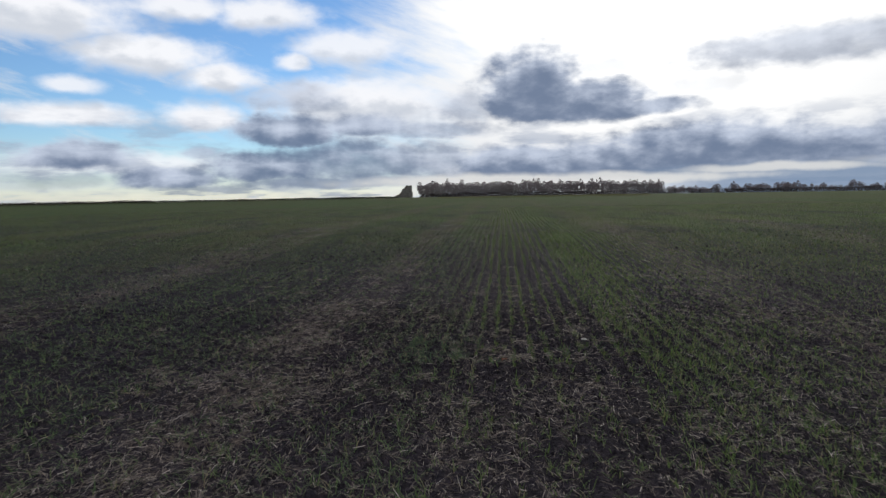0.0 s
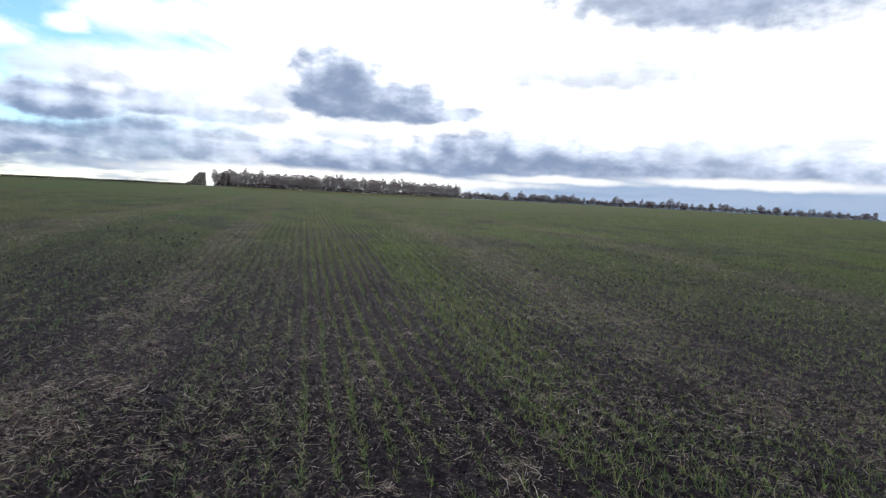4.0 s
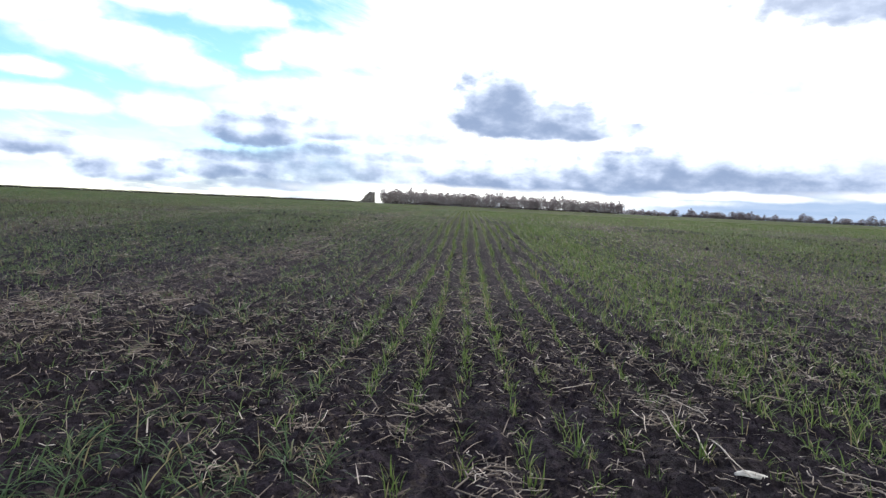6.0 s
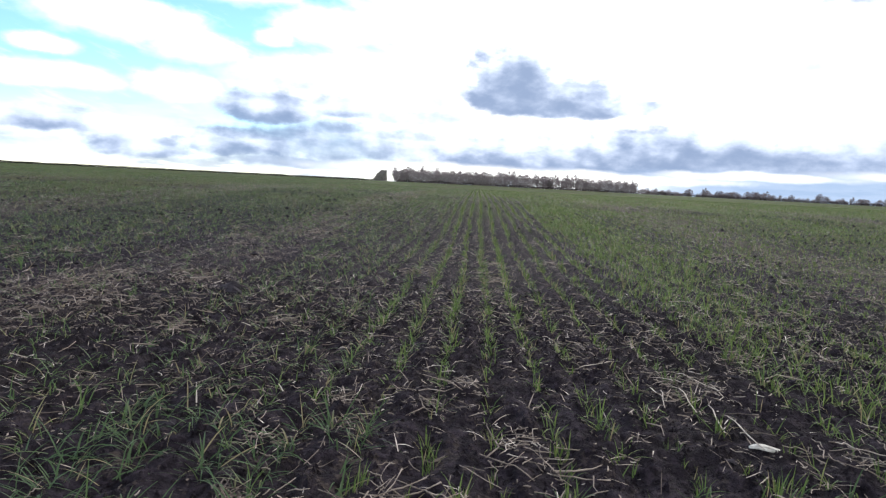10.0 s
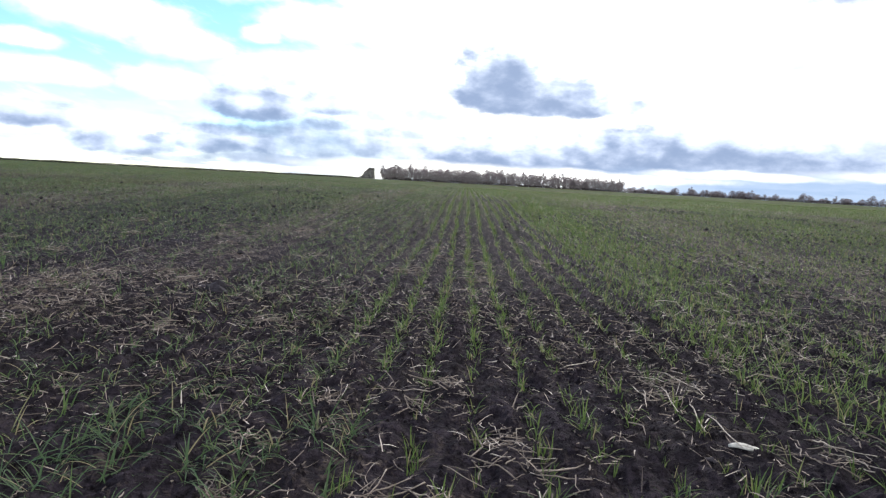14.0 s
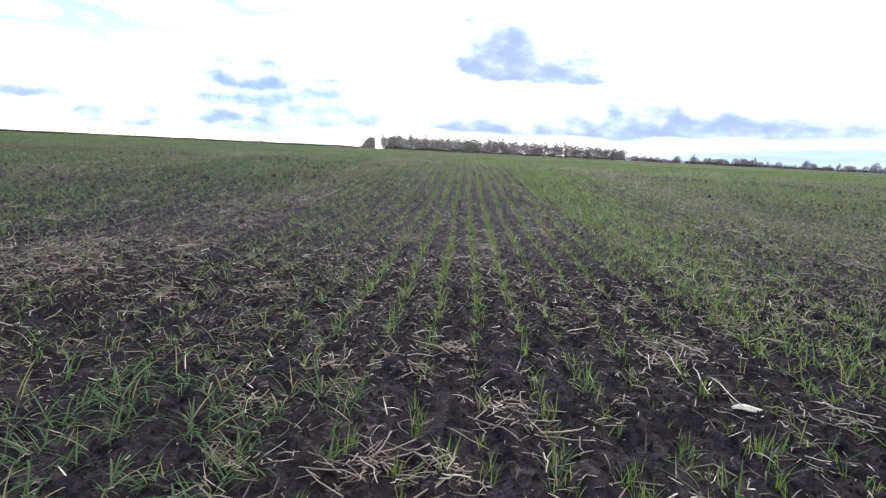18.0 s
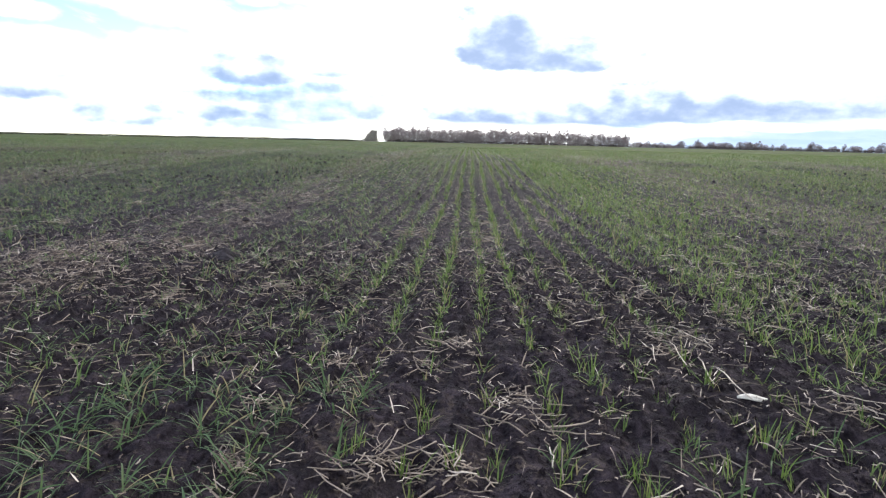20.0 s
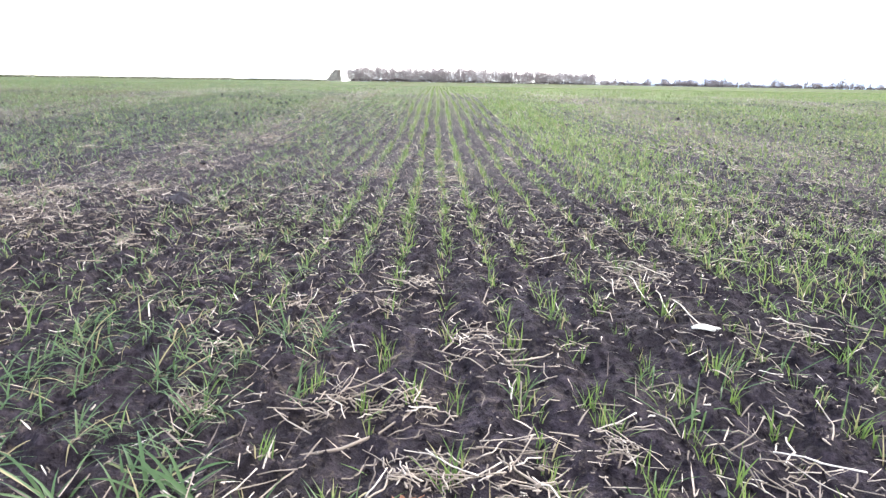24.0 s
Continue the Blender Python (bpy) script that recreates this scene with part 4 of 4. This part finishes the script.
def dry_leaf(x, y, turn):
    root = new("dry_leaf")
    verts, faces = [], []
    nu, nv = 14, 6
    for i in range(nu + 1):
        s = i / nu
        half = 0.016 * math.sin(math.pi * min(1.0, 0.03 + 0.97 * s)) ** 0.7 * (1 + 0.28 * math.sin(s * 21))
        for j in range(nv + 1):
            c = j / nv * 2 - 1
            verts.append(((s - 0.5) * 0.060, c * half, 0.016 * c * c + 0.012 * math.sin(s * 4.2 + c) + 0.004 * math.sin(s * 17 + c * 3)))
    for i in range(nu):
        for j in range(nv):
            a = i * (nv + 1) + j
            faces.append((a, a + 1, a + nv + 2, a + nv + 1))
    me = bpy.data.meshes.new("leaf_blade")
    me.from_pydata(verts, [], faces)
    me.polygons.foreach_set("use_smooth", [True] * len(me.polygons))
    part("leaf_blade", me, DRY_LEAF, root)
    rib = stalk_mesh("midrib", 0.075, 0.0009, 0.05, 5, 6)
    rib.materials.clear()
    rib.materials.append(LEAF_VEIN)
    b = part("midrib", rib, LEAF_VEIN, root, "thin brown leaf rib")
    b.location = (0.008, 0, 0.004)
    root.matrix_basis = at(x, y, 0.008, turn, 0.8, 20, -12)
    return tagged(root, "curled orange-brown dry leaf lying on straw", "leaf")


dry_leaf(0.294, 1.040, 35)


def clod_mesh(name, seed):
    bm = bmesh.new()
    bmesh.ops.create_icosphere(bm, subdivisions=2, radius=1.0)
    for v in bm.verts:
        p = v.co.copy()
        k = 1 + 0.55 * noise.noise(p * 1.2 + Vector((seed, 0, 0))) + 0.42 * noise.noise(p * 2.9 + Vector((0, seed, 0)))
        v.co = Vector((p.x * k, p.y * k, p.z * k * 0.62))
    me = bpy.data.meshes.new(name)
    bm.to_mesh(me)
    bm.free()
    me.materials.append(CLOD)
    return me


CLODS = [clod_mesh("soil_clod", 3.7 * i) for i in range(5)]


def soil_clod(x, y, size, label="small crumbly clod of black soil"):
    ob = new("soil_clod", rnd.choice(CLODS))
    ob.matrix_basis = at(x, y, size * 0.05, rnd.uniform(0, 360), size)
    return tagged(ob, label, "clod", "soil clods")


soil_clod(-0.892, 3.307, 0.062, "large black clod of soil among straw")
soil_clod(-0.40, 1.66, 0.022, "dark round clod beside grass")
for i in range(70):
    y = rnd.uniform(0.9, 2.9)
    x = 0.3 + rnd.uniform(-0.75, 0.75) * (y + 0.3)
    soil_clod(x, y, rnd.uniform(0.006, 0.014))
# crumbs of tilth, far too many to count
n = 90000
cx, cy = rng.uniform(-1.9, 2.6, n), rng.uniform(-1.8, 4.2, n)
keep = rng.random(n) < smooth(cy, -1.8, -0.2) * smooth(4.2 - cy, 0.0, 1.5) * smooth(cx, -1.9, -0.9) * smooth(2.6 - cx, 0.0, 0.9)
cx, cy = cx[keep], cy[keep]
n = len(cx)
cs = rng.lognormal(-5.65, 0.55, n)
lump = np.array([(1, 0, -0.3), (-0.5, 0.87, -0.3), (-0.5, -0.87, -0.3), (0.15, 0.1, 0.9)], float)
tri = np.array([(0, 1, 3), (1, 2, 3), (2, 0, 3), (0, 2, 1)])
shape = lump[None] * (cs[:, None, None] * rng.uniform(0.6, 1.4, (n, 4, 1)))
ang = rng.uniform(0, 6.283, n)
ca, sa = np.cos(ang)[:, None], np.sin(ang)[:, None]
cv = np.stack([shape[:, :, 0] * ca - shape[:, :, 1] * sa + cx[:, None], shape[:, :, 0] * sa + shape[:, :, 1] * ca + cy[:, None], shape[:, :, 2] + land(cx, cy)[:, None] + cs[:, None] * 0.2], 2).reshape(-1, 3)
cq = (tri[None] + (np.arange(n) * 4)[:, None, None]).reshape(-1, 3)
crumbs = fast_object("soil_crumbs", cv, cq, SOIL, False)
tagged(crumbs, "loose crumbs of black soil", "soil", kind="stuff")

# larger clods over the open field, thickest along the edges of the drill strips
n = 52000
ky = -2.6 + 17.0 * rng.random(n) ** 1.15
kx = 0.2 + rng.uniform(-0.8, 0.8, n) * (ky + 5.5)
lane = np.interp(kx + 0.4 * (fbm(kx * 0.9, ky * 0.4, 141, 2) - 0.5), (-8, -6.6, -4.4, -2.9, -2.4, -2.0, -1.0, 0.6, 0.95, 1.3, 2.2, 2.7, 3.0, 4.0, 4.4, 6, 8), (0.3, 0.3, 0.4, 0.7, 1.0, 0.4, 0.12, 0.10, 0.35, 0.2, 0.4, 0.8, 0.4, 0.5, 0.8, 0.5, 0.3))
keep = (rng.random(n) < lane * smooth(fbm(kx * 1.3, ky * 0.9, 151, 3), 0.38, 0.66)) & ~((kx > -0.7) & (kx < 1.5) & (ky > 0.6) & (ky < 2.2))
kx, ky = kx[keep], ky[keep]
n = len(kx)
ks = np.clip(rng.lognormal(-4.35, 0.42, n), 0.006, 0.034)
ball = np.array([(1, 0, 0.05), (0.3, 0.9, -0.1), (-0.8, 0.55, 0.1), (-0.75, -0.6, -0.05), (0.35, -0.9, 0.1), (0.05, 0.1, 0.75), (0, 0, -0.5)], float)
btri = np.array([(0, 1, 5), (1, 2, 5), (2, 3, 5), (3, 4, 5), (4, 0, 5), (1, 0, 6), (2, 1, 6), (3, 2, 6), (4, 3, 6), (0, 4, 6)])
shape = ball[None] * (ks[:, None, None] * rng.uniform(0.55, 1.35, (n, 7, 1)))
ang = rng.uniform(0, 6.283, n)
ca, sa = np.cos(ang)[:, None], np.sin(ang)[:, None]
kv = np.stack([shape[:, :, 0] * ca - shape[:, :, 1] * sa + kx[:, None], shape[:, :, 0] * sa + shape[:, :, 1] * ca + ky[:, None], shape[:, :, 2] + land(kx, ky)[:, None] + ks[:, None] * 0.25], 2).reshape(-1, 3)
kq = (btri[None] + (np.arange(n) * 7)[:, None, None]).reshape(-1, 3)
far_clods = fast_object("scattered_clods", kv, kq, CLOD, False)
tagged(far_clods, "dark clods of soil scattered over the field", "soil", kind="stuff")


# ---- trees on the skyline ----
def tube_chunk(p, q, r0, r1, sides=4):
    d = (q - p).normalized()
    a = d.orthogonal().normalized()
    b = d.cross(a)
    v = []
    for c, r in ((p, r0), (q, r1)):
        for j in range(sides):
            t = 2 * math.pi * j / sides
            v.append(c + (a * math.cos(t) + b * math.sin(t)) * r)
    return v, [(j, (j + 1) % sides, sides + (j + 1) % sides, sides + j) for j in range(sides)]


class Shape:
    def __init__(self):
        self.v, self.f = [], []

    def add(self, v, f):
        o = len(self.v)
        self.v += v
        self.f += [tuple(i + o for i in q) for q in f]

    def mesh(self, name, material):
        me = bpy.data.meshes.new(name)
        me.from_pydata(self.v, [], self.f)
        me.materials.append(material)
        return me


def leaf_cloud(shape, count, size, inside):
    """Small leaf clusters as bent quads, spread over a volume given by inside()."""
    k = 0
    while k < count:
        p = inside()
        if p is None:
            continue
        a, b = Vector((rnd.gauss(0, 1), rnd.gauss(0, 1), rnd.gauss(0, 1))).normalized(), Vector((rnd.gauss(0, 1), rnd.gauss(0, 1), rnd.gauss(0, 1)))
        b = (b - a * a.dot(b)).normalized()
        s = size * rnd.uniform(0.5, 1.2)
        mid = a.cross(b) * s * 0.3
        shape.add([p - a * s - b * s * 0.5, p + a * s - b * s * 0.6, p + a * s * 0.8 + b * s, p - a * s * 0.7 + b * s * 0.8 + mid], [(0, 1, 2, 3)])
        k += 1


def bare_tree(height, crown_base, spread, density):
    """A leafless tree: tapered trunk, limbs that rise and fan out, and fine twigs."""
    root = new("bare_tree")
    trunk, crown = Shape(), Shape()
    pts, lean = [], (rnd.gauss(0, 0.03), rnd.gauss(0, 0.03))
    for k in range(6):
        s = k / 5
        pts.append(Vector((lean[0] * height * s + rnd.gauss(0, 0.05), lean[1] * height * s, height * 0.72 * s)))
    for k in range(5):
        trunk.add(*tube_chunk(pts[k], pts[k + 1], height * 0.024 * (1 - k / 6), height * 0.024 * (1 - (k + 1) / 6), 6))
    for i in range(density):
        s = crown_base + (0.97 - crown_base) * rnd.random()
        p = pts[0].lerp(pts[5], s)
        a = rnd.uniform(0, 6.283)
        reach = spread * (0.45 + 0.55 * math.sin(math.pi * min(1, (s - crown_base) / (1 - crown_base) * 0.8 + 0.2))) * rnd.uniform(0.5, 1.0)
        q = p + Vector((math.cos(a) * reach, math.sin(a) * reach, reach * rnd.uniform(0.5, 1.2)))
        crown.add(*tube_chunk(p, q, height * 0.012, height * 0.007, 3))
        for j in range(3):
            t = rnd.uniform(0.25, 1.0)
            m = p.lerp(q, t)
            w = reach * rnd.uniform(0.3, 0.65)
            e = m + Vector((rnd.gauss(0, 0.6), rnd.gauss(0, 0.6), rnd.uniform(0.1, 1.0))) * w
            crown.add(*tube_chunk(m, e, height * 0.0075, height * 0.0040, 3))
    def spray():
        s = crown_base + (1.0 - crown_base) * rnd.random()
        q = (s - crown_base) / (1 - crown_base)
        w = spread * math.sqrt(max(0.0, 1 - ((q - 0.48) / 0.54) ** 2))
        a, t = rnd.uniform(0, 6.283), math.sqrt(rnd.random())
        p = Vector((math.cos(a) * w * t + lean[0] * height * s, math.sin(a) * w * t, height * s))
        return None if noise.noise(p * 0.55 + Vector((height, 0, 0))) < -0.12 else p
    leaf_cloud(crown, 46 * density, 0.20, spray)
    part("trunk", trunk.mesh("trunk", BARK), BARK, root)
    part("crown", crown.mesh("crown", TWIG), TWIG, root, "bare grey-brown limbs and twigs")
    return tagged(root, "bare grey-brown tree in a skyline row", "tree", "skyline trees")


TREES = [bare_tree(11.5, 0.24, 2.9, 26), bare_tree(12.2, 0.28, 2.5, 22), bare_tree(10.5, 0.22, 3.2, 26), bare_tree(11.0, 0.26, 2.6, 24),
         bare_tree(10.2, 0.20, 3.0, 28), bare_tree(12.6, 0.32, 2.3, 20), bare_tree(9.6, 0.22, 3.1, 28), bare_tree(11.2, 0.32, 2.7, 26)]
used = set()


def set_tree(az, r, size, wide=1.0):
    i = rnd.randrange(len(TREES))
    x, y = r * math.sin(radians(az)), r * math.cos(radians(az))
    m = pose(x, y, float(land(x, y)) - 0.1) @ pose(0, 0, 0, 0, 0, rnd.uniform(0, 360)) @ Matrix.Diagonal((size * wide, size * wide, size, 1))
    if i not in used:
        used.add(i)
        TREES[i].matrix_basis = m
    else:
        copy_thing(TREES[i], m)


az = -7.55
while az < 13.9:
    s = (az + 7.5) / 21.4
    r = 600 + 130 * s
    gap = rnd.uniform(0.16, 0.30)
    set_tree(az, r + rnd.uniform(-6, 14), (1.27 - 0.13 * s) * rnd.uniform(0.86, 1.06), rnd.uniform(0.80, 1.05))
    az += gap
for a0, a1, r, size, step in ((13.9, 15.4, 740, 0.68, 0.19), (15.8, 17.8, 750, 0.72, 0.20), (18.0, 18.2, 750, 0.98, 0.3), (18.7, 24.5, 800, 0.80, 0.22), (24.6, 33.0, 850, 0.80, 0.27), (33.0, 47.0, 900, 0.78, 0.36)):
    a = a0
    while a < a1:
        set_tree(a, r + rnd.uniform(-10, 20), size * rnd.uniform(0.62, 1.15), rnd.uniform(1.0, 1.7))
        a += step * rnd.uniform(0.6, 1.4)


def leafy_tree(x, y):
    """The broad full tree that stands apart at the end of the row, steep on one flank."""
    root = new("broad_tree")
    trunk, crown = Shape(), Shape()
    trunk.add(*tube_chunk(Vector((1, 0, 0)), Vector((1, 0, 4)), 0.45, 0.3, 7))
    for i in range(9):
        a = rnd.uniform(0, 6.283)
        trunk.add(*tube_chunk(Vector((1, 0, rnd.uniform(1.5, 4))), Vector((1 + 3.2 * math.cos(a), 3 * math.sin(a), rnd.uniform(4, 9))), 0.16, 0.05, 5))

    def inside():
        z = rnd.uniform(0.2, 11.8)
        s = z / 11.8
        left = -8.0 + 7.6 * s ** 1.7 + 0.4 * math.sin(z * 1.3)
        right = 5.2 - 0.6 * s
        cx, hw = (left + right) / 2, (right - left) / 2
        px, py = cx + hw * rnd.uniform(-1, 1), rnd.uniform(-1, 1) * 4 * (1 - s ** 2)
        if noise.noise(Vector((px * 0.5, py * 0.5, z * 0.5))) < -0.42:
            return None
        return Vector((px, py, z))
    leaf_cloud(crown, 3600, 0.46, inside)

    def skirt():
        px = rnd.uniform(-13, -3)
        z = rnd.uniform(0, 1) * 3.6 * (1 - ((px + 6) / 8) ** 2 if px < -6 else 1.0)
        return Vector((px, rnd.uniform(-2, 2), max(0.1, z)))
    leaf_cloud(crown, 800, 0.46, skirt)
    part("trunk", trunk.mesh("trunk", BARK), BARK, root)
    part("crown", crown.mesh("crown", CROWN), CROWN, root, "dense grey-green foliage, paled by painted haze")
    root.location = (x, y, float(land(x, y)) - 0.1)
    return tagged(root, "broad dense grey-green tree beside a bare tree row", "tree")


leafy_tree(-91.0, 593.0)


def brush(name, az0, az1, r0, r1, height, count, size, material, label):
    sh = Shape()

    def inside():
        t = rnd.random()
        a, r = radians(az0 + (az1 - az0) * t), r0 + (r1 - r0) * t + rnd.uniform(-2, 2)
        x, y = r * math.sin(a), r * math.cos(a)
        top = height * min(1.0, 40 * t + 0.3, 40 * (1 - t) + 0.3) * (0.75 + 0.40 * float(vnoise(np.array(t * (az1 - az0) * 2.1), np.array(0.5), 91)))
        return Vector((x, y, float(land(x, y)) - 0.1 * height + rnd.random() ** 1.1 * top * 1.1))
    leaf_cloud(sh, count, size, inside)
    ob = new(name, sh.mesh(name, material))
    return tagged(ob, label, "brush", kind="stuff")


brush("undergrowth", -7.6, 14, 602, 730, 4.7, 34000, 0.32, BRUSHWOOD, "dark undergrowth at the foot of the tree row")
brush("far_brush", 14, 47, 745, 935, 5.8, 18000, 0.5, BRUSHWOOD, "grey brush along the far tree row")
# the wood's grey is haze, carried by the paled twig colour
brush("left_wood", -47, -30, 1250, 1250, 6.0, 5000, 0.8, TWIG, "distant wood on the skyline, painted hazy grey")
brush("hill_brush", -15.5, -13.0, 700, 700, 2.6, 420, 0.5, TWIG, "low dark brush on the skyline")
brush("field_margin", -62, -9.5, 214, 214, 0.46, 16000, 0.14, HEDGE, "dark weedy field margin along the skyline")
